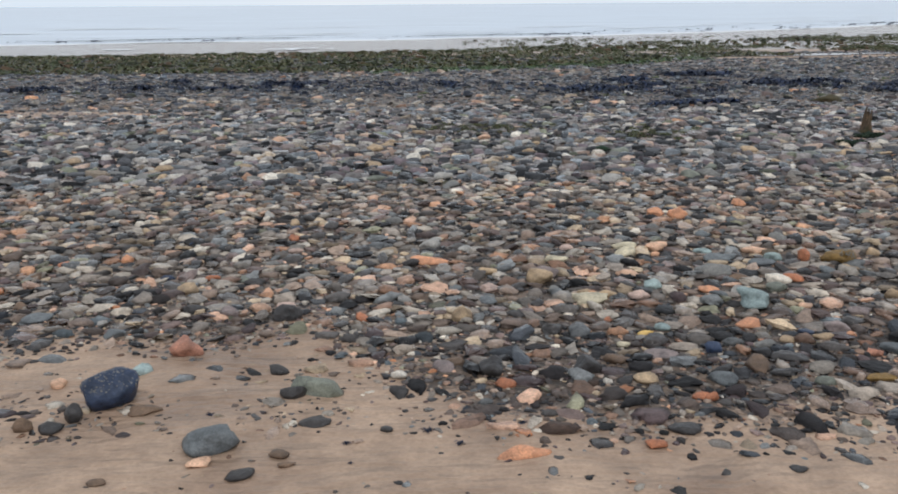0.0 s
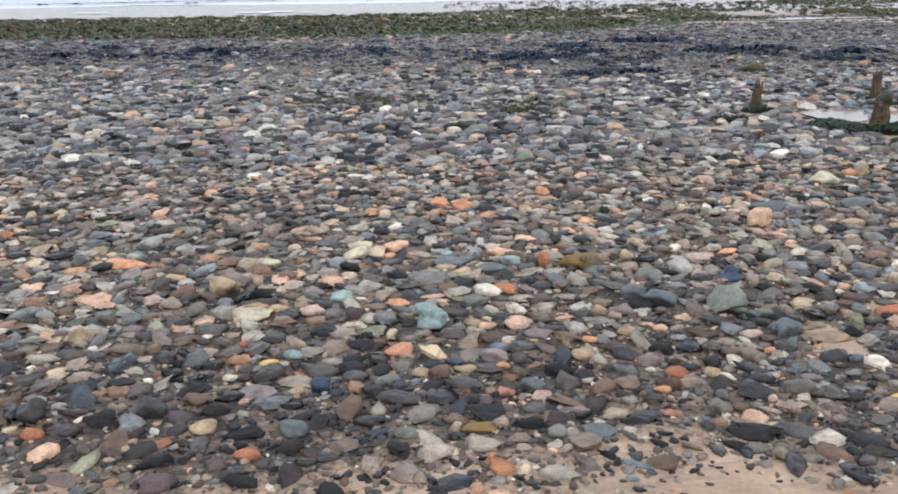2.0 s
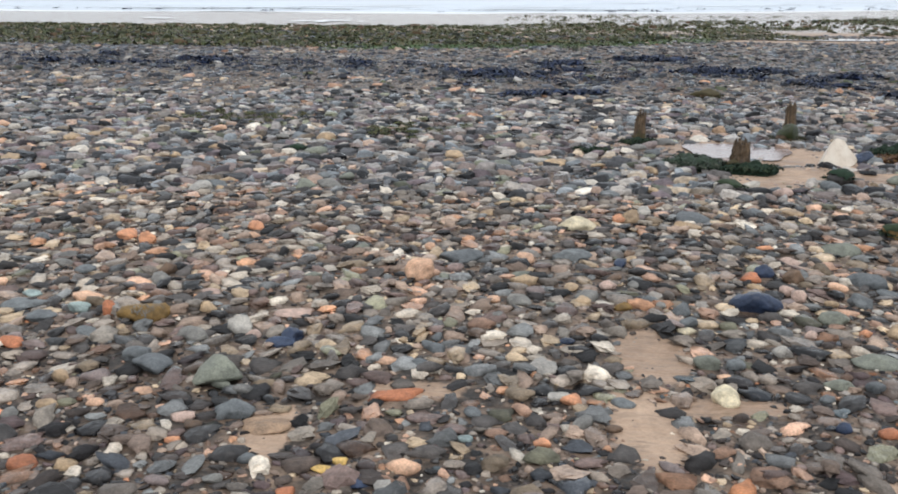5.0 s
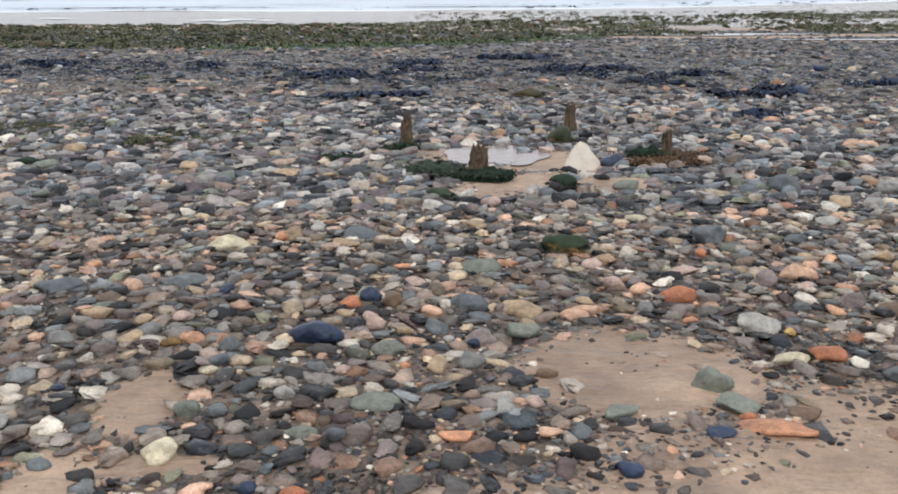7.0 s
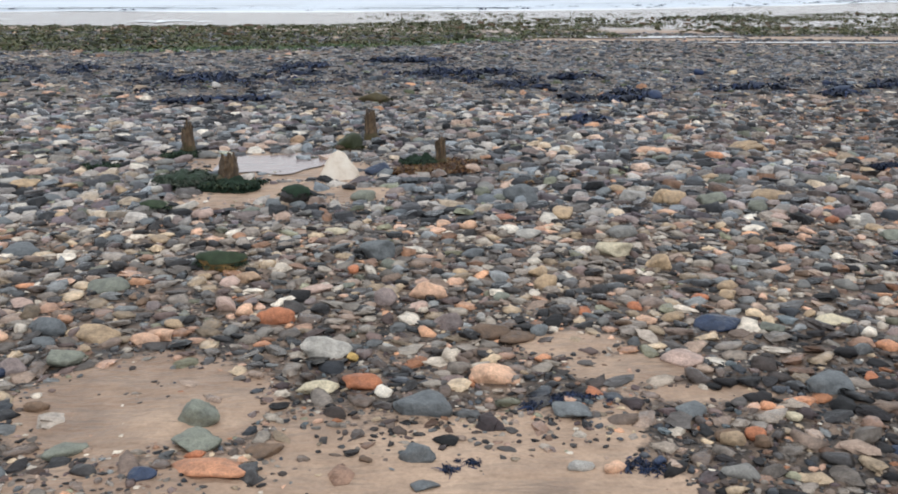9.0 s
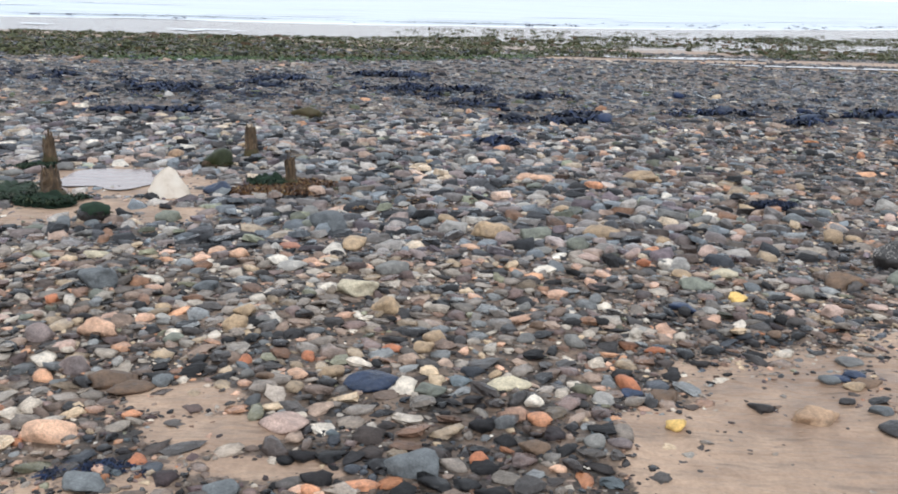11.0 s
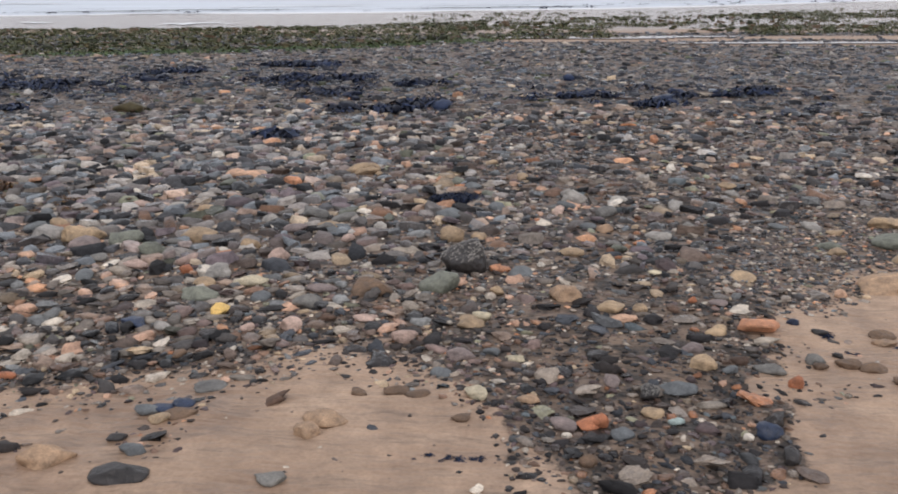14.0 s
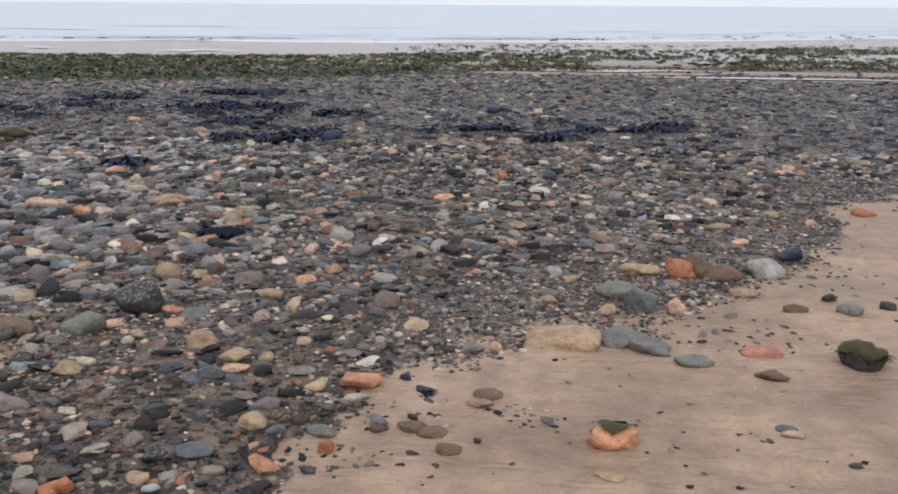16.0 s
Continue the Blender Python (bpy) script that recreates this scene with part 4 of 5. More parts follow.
cobble(12.64, 6.35, 0.165, 0.123, 0.075, 5, "tan")
cobble(12.93, 5.35, 0.080, 0.060, 0.040, -12, "tan")
rock(12.88, 5.01, 0.099, 0.077, 0.043, -12, "cream")
cobble(12.82, 4.60, 0.111, 0.074, 0.047, 20, "mauve")
cobble(12.37, 5.02, 0.112, 0.087, 0.018, 4, "pink")
cobble(12.69, 4.25, 0.100, 0.072, 0.018, -6, "brown")
cobble(13.08, 4.24, 0.089, 0.070, 0.021, -19, "sandstone")
cobble(11.94, 4.26, 0.144, 0.111, 0.018, -10, "grey")
cobble(11.92, 4.03, 0.115, 0.085, 0.021, 14, "brown")
cobble(11.84, 4.09, 0.098, 0.076, 0.018, -7, "navy")
cobble(12.86, 4.08, 0.085, 0.063, 0.018, -3, "brown")
rock(13.20, 4.00, 0.046, 0.031, 0.018, 20, "white")
cobble(14.16, 4.58, 0.075, 0.048, 0.025, 6, "brown")
cobble(14.26, 4.70, 0.055, 0.035, 0.018, -18, "dark")
cobble(14.26, 4.94, 0.082, 0.057, 0.020, 15, "dark")
cobble(14.48, 4.84, 0.103, 0.080, 0.019, 12, "sandstone")
rock(14.50, 4.54, 0.046, 0.031, 0.018, -20, "dark")
rock(14.71, 6.13, 0.107, 0.078, 0.040, -8, "tan")
cobble(14.18, 5.02, 0.060, 0.040, 0.027, -18, "navy")
cobble(13.89, 6.04, 0.055, 0.044, 0.033, 3, "orange")
cobble(13.70, 5.70, 0.085, 0.068, 0.018, 4, "cream")
cobble(13.81, 5.28, 0.052, 0.036, 0.031, 4, "rust")
cobble(13.52, 6.53, 0.118, 0.087, 0.044, 15, "sandstone")
cobble(13.69, 6.29, 0.080, 0.051, 0.028, 12, "orange")
cobble(2.52, 3.05, 0.119, 0.087, 0.034, -1, "tan")
cobble(2.78, 2.90, 0.159, 0.111, 0.068, -1, "tan")
rock(2.53, 2.75, 0.132, 0.095, 0.033, 6, "pink")
cobble(3.29, 3.37, 0.140, 0.095, 0.044, 17, "cream")
cobble(3.68, 3.37, 0.102, 0.075, 0.022, 2, "teal")
cobble(3.50, 2.68, 0.106, 0.077, 0.027, -19, "orange")
cobble(2.96, 2.30, 0.053, 0.042, 0.028, 9, "rust")
cobble(3.15, 2.18, 0.073, 0.049, 0.028, -9, "teal")
cobble(2.97, 2.04, 0.061, 0.042, 0.018, 3, "cream")
cobble(3.08, 1.92, 0.133, 0.103, 0.018, 4, "mauve")
cobble(3.47, 1.96, 0.092, 0.059, 0.034, 16, "grey")
rock(3.58, 2.02, 0.086, 0.064, 0.024, 12, "tan")
cobble(3.68, 2.10, 0.079, 0.061, 0.018, -9, "navy")
cobble(3.13, 1.52, 0.050, 0.036, 0.030, -6, "rust")
cobble(3.54, 1.61, 0.088, 0.061, 0.032, -10, "greengrey")
cobble(3.73, 1.64, 0.118, 0.075, 0.018, -7, "mossbrown")
cobble(4.07, 1.62, 0.116, 0.091, 0.018, -6, "slate")
rock(3.98, 2.30, 0.113, 0.086, 0.032, -8, "mauve")
cobble(3.82, 2.42, 0.078, 0.053, 0.025, 16, "peach")
cobble(4.30, 2.31, 0.075, 0.050, 0.028, -15, "tan")
cobble(4.43, 2.35, 0.066, 0.051, 0.020, -12, "peach")
cobble(4.55, 2.46, 0.078, 0.055, 0.021, -3, "peach")
cobble(4.85, 3.25, 0.170, 0.125, 0.020, 16, "pink")
cobble(4.78, 2.24, 0.064, 0.050, 0.023, -20, "brown")
cobble(4.30, 1.70, 0.060, 0.046, 0.018, 12, "redsand")
cobble(4.61, 1.76, 0.038, 0.027, 0.023, -6, "pink")
cobble(4.76, 1.79, 0.054, 0.034, 0.021, 13, "dark")
cobble(4.80, 1.93, 0.073, 0.058, 0.018, -6, "mauve")
rock(5.15, 1.89, 0.072, 0.057, 0.018, -5, "rust")
cobble(5.31, 3.75, 0.164, 0.103, 0.091, 12, "peach")
cobble(5.00, 2.26, 0.146, 0.114, 0.018, 16, "sandstone")
rock(6.31, 3.92, 0.099, 0.070, 0.039, 12, "dark")
cobble(6.15, 3.70, 0.117, 0.079, 0.040, 13, "pink")
cobble(6.82, 3.75, 0.095, 0.060, 0.028, -13, "tan")
cobble(6.95, 3.60, 0.102, 0.068, 0.053, 10, "pink")
rock(7.01, 3.86, 0.110, 0.084, 0.066, -6, "brown")
cobble(7.19, 3.56, 0.113, 0.074, 0.062, -13, "slate")
cobble(7.40, 4.38, 0.193, 0.147, 0.064, -12, "greengrey")
cobble(6.19, 3.41, 0.086, 0.054, 0.030, 5, "mossbrown")
cobble(6.40, 3.15, 0.090, 0.057, 0.025, -3, "cream")
cobble(6.68, 3.26, 0.037, 0.027, 0.022, -17, "white")
cobble(7.09, 3.20, 0.051, 0.036, 0.030, -20, "orange")
cobble(6.91, 3.25, 0.093, 0.072, 0.021, -18, "mauve")
cobble(7.52, 2.89, 0.083, 0.066, 0.026, -15, "pink")
cobble(7.36, 2.89, 0.111, 0.079, 0.021, -10, "mauve")
cobble(7.24, 2.57, 0.041, 0.028, 0.018, 4, "peach")
cobble(6.80, 2.67, 0.102, 0.070, 0.029, 1, "greengrey")
rock(6.45, 2.73, 0.061, 0.042, 0.018, -20, "peach")
cobble(8.02, 4.51, 0.142, 0.106, 0.049, -15, "sandstone")
cobble(8.36, 4.34, 0.164, 0.103, 0.032, 14, "pink")
cobble(9.21, 3.72, 0.177, 0.122, 0.029, 19, "brown")
cobble(8.96, 3.85, 0.122, 0.077, 0.073, 0, "mauve")
cobble(9.41, 4.52, 0.114, 0.079, 0.056, 9, "tan")
cobble(8.85, 2.63, 0.101, 0.067, 0.021, 17, "slate")
cobble(8.85, 2.51, 0.097, 0.061, 0.018, 7, "brown")
rock(7.76, 3.73, 0.142, 0.091, 0.049, 0, "peach")
cobble(8.23, 3.67, 0.081, 0.056, 0.021, -4, "orange")


# ---- more single stones, the largest of the near shingle ----
rng = np.random.default_rng(7)
PLAIN_COLOURS = ["grey", "slate", "palegrey", "tan", "mauve", "brown", "greengrey", "dark", "pink", "peach", "rust", "navy"]
ODDS = np.array([20, 11, 14, 14, 14, 11, 6, 5, 7, 5, 4, 3]) / 114.0
FORMS = []
for k in range(14):
    me = bpy.data.meshes.new("stone")
    bm = worn_stone(900 + k, 2, 5 + k % 6, 0.9, 0.24)
    for f in bm.faces:
        f.smooth = True
    bm.to_mesh(me)
    bm.free()
    me.materials.append(M_SHINGLE)
    FORMS.append(me)
x, y, r = scatter(rng, 1.1, 5.2, 420, 0.042, 0.068, 1.5, 0.3)
for a, b, c in list(zip(x, y, r))[:290]:
    ob = new("stone", FORMS[rng.integers(len(FORMS))])
    colour = PLAIN_COLOURS[rng.choice(len(PLAIN_COLOURS), p=ODDS)]
    if rng.random() < soaked_share(a, b):
        colour = ("dark", "brown", "slate", "mauve", "rust")[rng.integers(5)]
    ob.material_slots[0].link = "OBJECT"
    ob.material_slots[0].material = STONE_MATS[colour]
    tall = rng.uniform(0.34, 0.55)
    ob.matrix_world = pose(*at_ground(a, b, c * tall * 0.35), rng.normal(0, 7), rng.normal(0, 7), rng.uniform(0, 360)) @ Matrix.Diagonal((c, c * rng.uniform(0.62, 0.92), c * tall, 1))
    tagged(ob, f"{STONE_COLOURS[colour][1]} beach stone, water-worn, {bed(a, b)}", "stone", "stones of the near shingle")

def lone_stones(x, y, r, fit, most, colours, odds, group):
    """Lays the first of the fitting stones one by one; returns which are left over."""
    chosen = np.flatnonzero(fit)[:most]
    for i in chosen:
        ob = new("loose_stone", FORMS[rng.integers(len(FORMS))])
        colour = colours[rng.choice(len(colours), p=odds)]
        ob.material_slots[0].link = "OBJECT"
        ob.material_slots[0].material = STONE_MATS[colour]
        tall = rng.uniform(0.28, 0.46)
        ob.matrix_world = pose(*at_ground(x[i], y[i], r[i] * tall * 0.75), rng.normal(0, 8), rng.normal(0, 8), rng.uniform(0, 360)) @ Matrix.Diagonal((r[i], r[i] * rng.uniform(0.55, 0.9), r[i] * tall, 1))
        tagged(ob, f"loose {STONE_COLOURS[colour][1]} stone resting on the shingle", "stone", group)
    left = np.ones(len(x), bool)
    left[chosen] = False
    return left


SLABS = ["grey", "slate", "palegrey", "tan", "mauve", "greengrey", "pink", "peach"]
SLAB_ODDS = np.array([18, 20, 20, 14, 14, 8, 5, 3]) / 102.0
x, y, r = scatter(rng, 5.2, 9.5, 420, 0.062, 0.115, 1.7, 0.0)
for a, b, c in list(zip(x, y, r))[:280]:
    ob = new("flat_stone", FORMS[rng.integers(len(FORMS))])
    colour = SLABS[rng.choice(len(SLABS), p=SLAB_ODDS)]
    ob.material_slots[0].link = "OBJECT"
    ob.material_slots[0].material = STONE_MATS[colour]
    tall = rng.uniform(0.22, 0.42)
    ob.matrix_world = pose(*at_ground(a, b, c * tall * 0.35), rng.normal(0, 5), rng.normal(0, 5), rng.uniform(0, 360)) @ Matrix.Diagonal((c, c * rng.uniform(0.55, 0.88), c * tall, 1))
    tagged(ob, f"flat {STONE_COLOURS[colour][1]} stone, water-worn, {bed(a, b)}", "stone", "flat stones of the middle shingle")

x, y, r = scatter(rng, 0.9, 5.6, 150000, 0.0080, 0.062, 1.25, 1.0)
deep = 0.30 + 0.45 * sandiness(x, y)
margin = np.clip(0.85 - (y - np.interp(x, EDGE_X, EDGE_Y)) / 1.0, 0, 0.58) * (0.4 + 1.1 * fractal(x * 0.7, y * 0.9, 73))
margin = np.where(sandiness(x, y) > 0.5, 0.35 * margin, margin)
margin = np.maximum(margin, soaked_share(x, y))
small = rng.random(len(r)) < np.maximum(margin, (r < 0.017) * (0.2 + 0.7 * fractal(x * 0.8, y * 1.1, 71)))
little = ~small & (r < 0.014)
pebble_mesh("small_pebbles", x[little], y[little], r[little], PLAIN, rng, "small mixed pebbles between the larger stones", sink=deep[little])
rest = ~small & ~little
pebble_mesh("shingle_near", x[rest], y[rest], r[rest], FINE, rng, "mixed grey, brown and orange rounded beach pebbles on damp sand", sink=deep[rest])
tiny = small & (r < 0.016)
small &= ~tiny
pebble_mesh("wet_pebbles", x[small], y[small], r[small], FINE, rng, "dark wet pebbles along the foot of the shingle", M_SOAKED, sink=deep[small])
pebble_mesh("wet_grit", x[tiny], y[tiny], r[tiny], PLAIN, rng, "small dark wet pebbles filling the gaps", M_SOAKED, sink=deep[tiny])
# close-packed small pebbles along the edge and in the wet places
n = 60000
gx = rng.uniform(-0.5, 17.5, n)
gy = np.interp(gx, EDGE_X, EDGE_Y) - 0.25 + 1.5 * rng.random(n)
gr = rng.uniform(0.008, 0.022, n)
wanted = (1 - 1.1 * sandiness(gx, gy) > rng.random(n)) & (np.clip(1.3 - (gy - np.interp(gx, EDGE_X, EDGE_Y)), 0.25, 1) > rng.random(n))
packed = []
for a, b, c in zip(gx[wanted], gy[wanted], gr[wanted]):
    if is_free(a, b, c, 0.55):
        take(a, b, c)
        packed.append((a, b, c))
gx, gy, gr = np.array(packed).T
wet = rng.random(len(gx)) < 0.35 + 0.6 * soaked_share(gx, gy)
pebble_mesh("packed_dark_pebbles", gx[wet], gy[wet], gr[wet], PLAIN, rng, "small wet dark pebbles packed along the foot of the shingle", M_SOAKED)
pebble_mesh("packed_pebbles", gx[~wet], gy[~wet], gr[~wet], PLAIN, rng, "small mixed pebbles packed along the foot of the shingle")
# grit of tiny stones in all the gaps
n = 50000
gy = 0.9 + 5.2 * rng.random(n) ** 0.85
gx = (1.1 - 0.55 * (gy + 1.2)) + rng.random(n) * (14.7 + 1.07 * gy + 0.92)
lies = (1 - sandiness(gx, gy)) ** 1.5 > rng.random(n)
gx, gy = gx[lies], gy[lies]
wet = rng.random(len(gx)) < 0.25 + soaked_share(gx, gy)
pebble_mesh("dark_grit", gx[wet], gy[wet], rng.uniform(0.004, 0.012, wet.sum()), TINY, rng, "tiny wet dark stones packed between the pebbles", M_SOAKED)
pebble_mesh("pale_grit", gx[~wet], gy[~wet], rng.uniform(0.004, 0.011, (~wet).sum()), TINY, rng, "tiny grey and brown stones packed between the pebbles")
# specks of stone and shell on the bare sand
gx, gy = rng.uniform(-0.5, 18, 5000), rng.uniform(1.0, 7.5, 5000)
bare = (sandiness(gx, gy) > 0.6) & (rng.random(5000) < 0.25 + fractal(gx * 1.5, gy * 2.2, 83))
pebble_mesh("sand_specks", gx[bare], gy[bare], rng.uniform(0.0025, 0.0075, bare.sum()), TINY, rng, "tiny brown specks of stone on bare sand")
# white chips added among the stones to stand in for glints on wet pebbles
gx, gy = rng.uniform(0, 16, 1100), rng.uniform(1.1, 6.0, 1100)
lies = sandiness(gx, gy) < 0.6
pebble_mesh("shell_chips", gx[lies], gy[lies], rng.uniform(0.004, 0.009, lies.sum()), PLAIN, rng, "tiny white chips among the pebbles, standing in for wet glints", STONE_MATS["white"], sink=-0.9)
# loose stones resting on the others
k = rng.permutation(len(x))[: len(x) // 7]
k = k[(sandiness(x[k], y[k]) < 0.12) & (soaked_share(x[k], y[k]) < 0.5 * rng.random(len(k)))]
lx, ly, lr = x[k] + rng.normal(0, 0.03, len(k)), y[k] + rng.normal(0, 0.03, len(k)), np.clip(r[k] * 1.25, 0.012, 0.045)
k = lone_stones(lx, ly, lr, (lr > 0.030) & (ly < 4.6), 140, PLAIN_COLOURS, ODDS, "loose stones on the near shingle")
pebble_mesh("loose_stones", lx[k], ly[k], lr[k], FINE, rng, "mixed loose pebbles resting on the shingle", sink=-0.55)
x, y, r = scatter(rng, 5.6, 12.0, 130000, 0.013, 0.100, 1.35, 1.0)
brown = rng.random(len(x)) < 0.85 * np.clip((x - 10.6 + 1.5 * (fractal(x * 0.8, y * 0.8, 91) - 0.5)) / 2.0, 0, 1)
damp = brown & (rng.random(len(x)) < 0.5)
pebble_mesh("shingle_middle", x[~brown], y[~brown], r[~brown], PLAIN, rng, "mixed grey and brown rounded stones covering the foreshore", M_COOL)
pebble_mesh("shingle_brown", x[brown & ~damp], y[brown & ~damp], r[brown & ~damp], PLAIN, rng, "small brown and grey pebbles covering the foreshore", M_SHINGLE)
pebble_mesh("shingle_damp", x[damp], y[damp], r[damp], PLAIN, rng, "small dark damp pebbles covering the foreshore", M_SOAKED)
k = rng.permutation(len(x))[: len(x) // 6]
k = k[sandiness(x[k], y[k]) < 0.12]
lx, ly, lr = x[k] + rng.normal(0, 0.05, len(k)), y[k] + rng.normal(0, 0.05, len(k)), np.clip(r[k] * 1.1, 0.014, 0.075)
k = lone_stones(lx, ly, lr, (lr > 0.045) & (ly < 8.5), 150, SLABS, SLAB_ODDS, "loose stones on the middle shingle")
pebble_mesh("loose_stones_middle", lx[k], ly[k], lr[k], PLAIN, rng, "mixed loose stones resting on the shingle", M_COOL, sink=-0.5)
# small stones in the gaps farther out
n = 58000
gy = 5.6 + 14.4 * rng.random(n) ** 1.6
gx = (1.1 - 0.55 * (gy + 1.2)) + rng.random(n) * (14.7 + 1.07 * gy + 0.92)
lies = (1 - sandiness(gx, gy)) > rng.random(n)
gx, gy = gx[lies], gy[lies]
gr = rng.uniform(0.009, 0.020, len(gx)) * np.clip(gy / 8, 1, 2)
wet = rng.random(len(gx)) < np.clip(0.25 + (gy - 9) / 9, 0.25, 0.85)
pebble_mesh("dark_gravel", gx[wet], gy[wet], gr[wet], TINY, rng, "small dark wet stones between the larger ones", M_WET, sink=0.0)
pebble_mesh("pale_gravel", gx[~wet], gy[~wet], gr[~wet], TINY, rng, "small grey and brown stones between the larger ones", M_COOL, sink=0.0)
x, y, r = scatter(rng, 12.0, 35.0, 35000, 0.024, 0.125, 1.7, 2.0)
soaked = np.clip((y - 10.5) / 5, 0, 1) * 0.9 + (fractal(x * 0.35, y * 0.5, 61) - 0.5) * 1.6 + 0.5 * np.clip((x - 12.5 - 0.2 * y) / 4, 0, 1) > rng.random(len(x)) * 0.9
pebble_mesh("shingle_far", x[soaked], y[soaked], r[soaked], PLAIN, rng, "dark grey wet stones stretching to the weed line", M_WET)
pebble_mesh("shingle_far_dry", x[~soaked], y[~soaked], r[~soaked], PLAIN, rng, "grey and brown stones scattered over the outer foreshore")


# ---- weed ----
def tufts(name, x, y, size, mat, rng, blades, label, rise=0.5, category="seaweed", lift=0.0, parent=None, kind="stuff", thin=0.09):
    """Flat-lying tufts: each one a fan of bent strips that droop to the ground."""
    n = len(x) * blades
    cx, cy, s = np.repeat(x, blades), np.repeat(y, blades), np.repeat(size, blades)
    a = rng.uniform(0, 2 * math.pi, n)
    length, width = s * rng.uniform(0.5, 1.0, n), s * rng.uniform(0.6, 1.4, n) * thin
    ox, oy = cx + s * rng.normal(0, 0.30, n), cy + s * rng.normal(0, 0.30, n)
    top = s * rise * rng.uniform(0.5, 1.0, n)
    base = ground_z(cx, cy) + lift
    dx, dy = np.cos(a), np.sin(a)
    curl = rng.normal(0, 0.45, n)
    verts = []
    for along, up, w in ((0.0, 0.35, 0.8), (0.35, 1.0, 1.0), (0.75, 0.55, 0.9), (1.0, 0.02, 0.35)):
        bow = curl * length * along * along
        px, py, pz = ox + dx * length * along - dy * bow, oy + dy * length * along + dx * bow, base + top * up
        for side in (-1, 1):
            verts.append(np.stack([px - dy * width * w * side, py + dx * width * w * side, pz + rng.normal(0, 0.06, n) * s], 1))
    v = np.stack(verts, 1).reshape(-1, 3)
    k = np.arange(n)[:, None] * 8
    f = np.concatenate([k + np.array([[0, 1, 3, 2]]), k + np.array([[2, 3, 5, 4]]), k + np.array([[4, 5, 7, 6]])])
    ob = mesh_object(name, v, f, mat, parent=parent)
    return tagged(ob, label, category if parent is None else "", kind=kind if parent is None else "")


def weed_line(x):
    """How far out the green weed begins."""
    return np.interp(x, [-30, -8, 0, 5, 9, 12, 18, 30], [25, 24.5, 24, 25.5, 28, 31, 33, 36])


n = 8200
wx = rng.uniform(-26, 46, n)
depth = rng.random(n) ** 1.25
wy = weed_line(wx) - 1.5 + depth * np.interp(wx, [-20, 5, 20, 45], [15, 20, 26, 36])
keep = fractal(wx * 0.22, wy * 0.16, 31) + 0.25 * (wx < 11) > 0.42
tufts("seaweed_bank", wx[keep], wy[keep], rng.uniform(0.11, 0.30, keep.sum()), M_WEED, rng, 6,
      "olive green and brown weed covering low rocks", 0.34)

n = 2600
lx = rng.uniform(-26, 46, n)
ly = weed_line(lx) - 1.0 + rng.random(n) ** 1.2 * np.interp(lx, [-20, 5, 20, 45], [13, 18, 24, 34])
keep = fractal(lx * 0.3, ly * 0.22, 33) + 0.15 * (lx < 11) > 0.52
pebble_mesh("weedy_lumps", lx[keep], ly[keep], rng.uniform(0.07, 0.21, keep.sum()), PLAIN, rng, "low rocks matted with olive and brown weed", M_LUMP, sink=-0.1)

# bright green algae along the near side of the weed
n = 700
ax = rng.uniform(1, 12, n)
ay = weed_line(ax) - 1.2 + rng.normal(0, 0.7, n)
tufts("algae_strip", ax, ay, rng.uniform(0.08, 0.22, n), M_ALGAE, rng, 6, "bright green algae on wet stones below the weed", 0.25, "algae")

# dark kelp in drifts along the foreshore
DRIFTS = [(5.5, 11.8, 0.32, 0.16), (6.15, 11.9, 0.30, 0.15), (6.65, 11.95, 0.25, 0.12), (5.35, 14.9, 0.45, 0.35), (5.95, 15.4, 0.45, 0.40), (6.45, 16.2, 0.40, 0.35),
          (6.65, 17.6, 0.40, 0.30), (7.45, 18.5, 0.45, 0.30), (8.15, 19.2, 0.45, 0.30), (8.85, 19.3, 0.45, 0.25), (9.05, 16.0, 0.35, 0.25), (9.5, 16.2, 0.35, 0.35),
          (10.1, 16.1, 0.35, 0.35), (10.1, 14.5, 0.35, 0.30), (10.5, 13.7, 0.40, 0.20), (11.05, 12.15, 0.35, 0.14), (11.5, 12.2, 0.35, 0.16), (11.95, 12.7, 0.30, 0.18),
          (12.3, 12.9, 0.20, 0.12), (11.35, 15.4, 0.28, 0.20), (13.15, 13.2, 0.28, 0.20), (13.5, 13.7, 0.25, 0.18), (13.88, 15.8, 0.25, 0.22), (14.15, 14.0, 0.32, 0.20),
          (14.6, 12.9, 0.28, 0.12), (15.05, 13.9, 0.32, 0.16), (15.6, 13.85, 0.32, 0.14), (10.6, 10.0, 0.07, 0.03), (16.7, 14.3, 0.4, 0.15),
          (-5.0, 16.5, 0.45, 0.20), (-3.3, 16.9, 0.50, 0.22), (-1.5, 16.2, 0.35, 0.16), (-0.1, 16.9, 0.22, 0.15), (-3.1, 18.9, 0.3, 0.2), (-0.5, 17.6, 0.3, 0.2), (2.7, 16.9, 0.22, 0.15)]
kx, ky = [], []
for cx, cy, rx, ry in DRIFTS:
    m = int(130 * rx * ry) + 6
    kx.append(cx + rx * rng.normal(0, 0.62, m))
    ky.append(cy + ry * rng.normal(0, 0.70, m))
kx, ky = np.concatenate(kx), np.concatenate(ky)
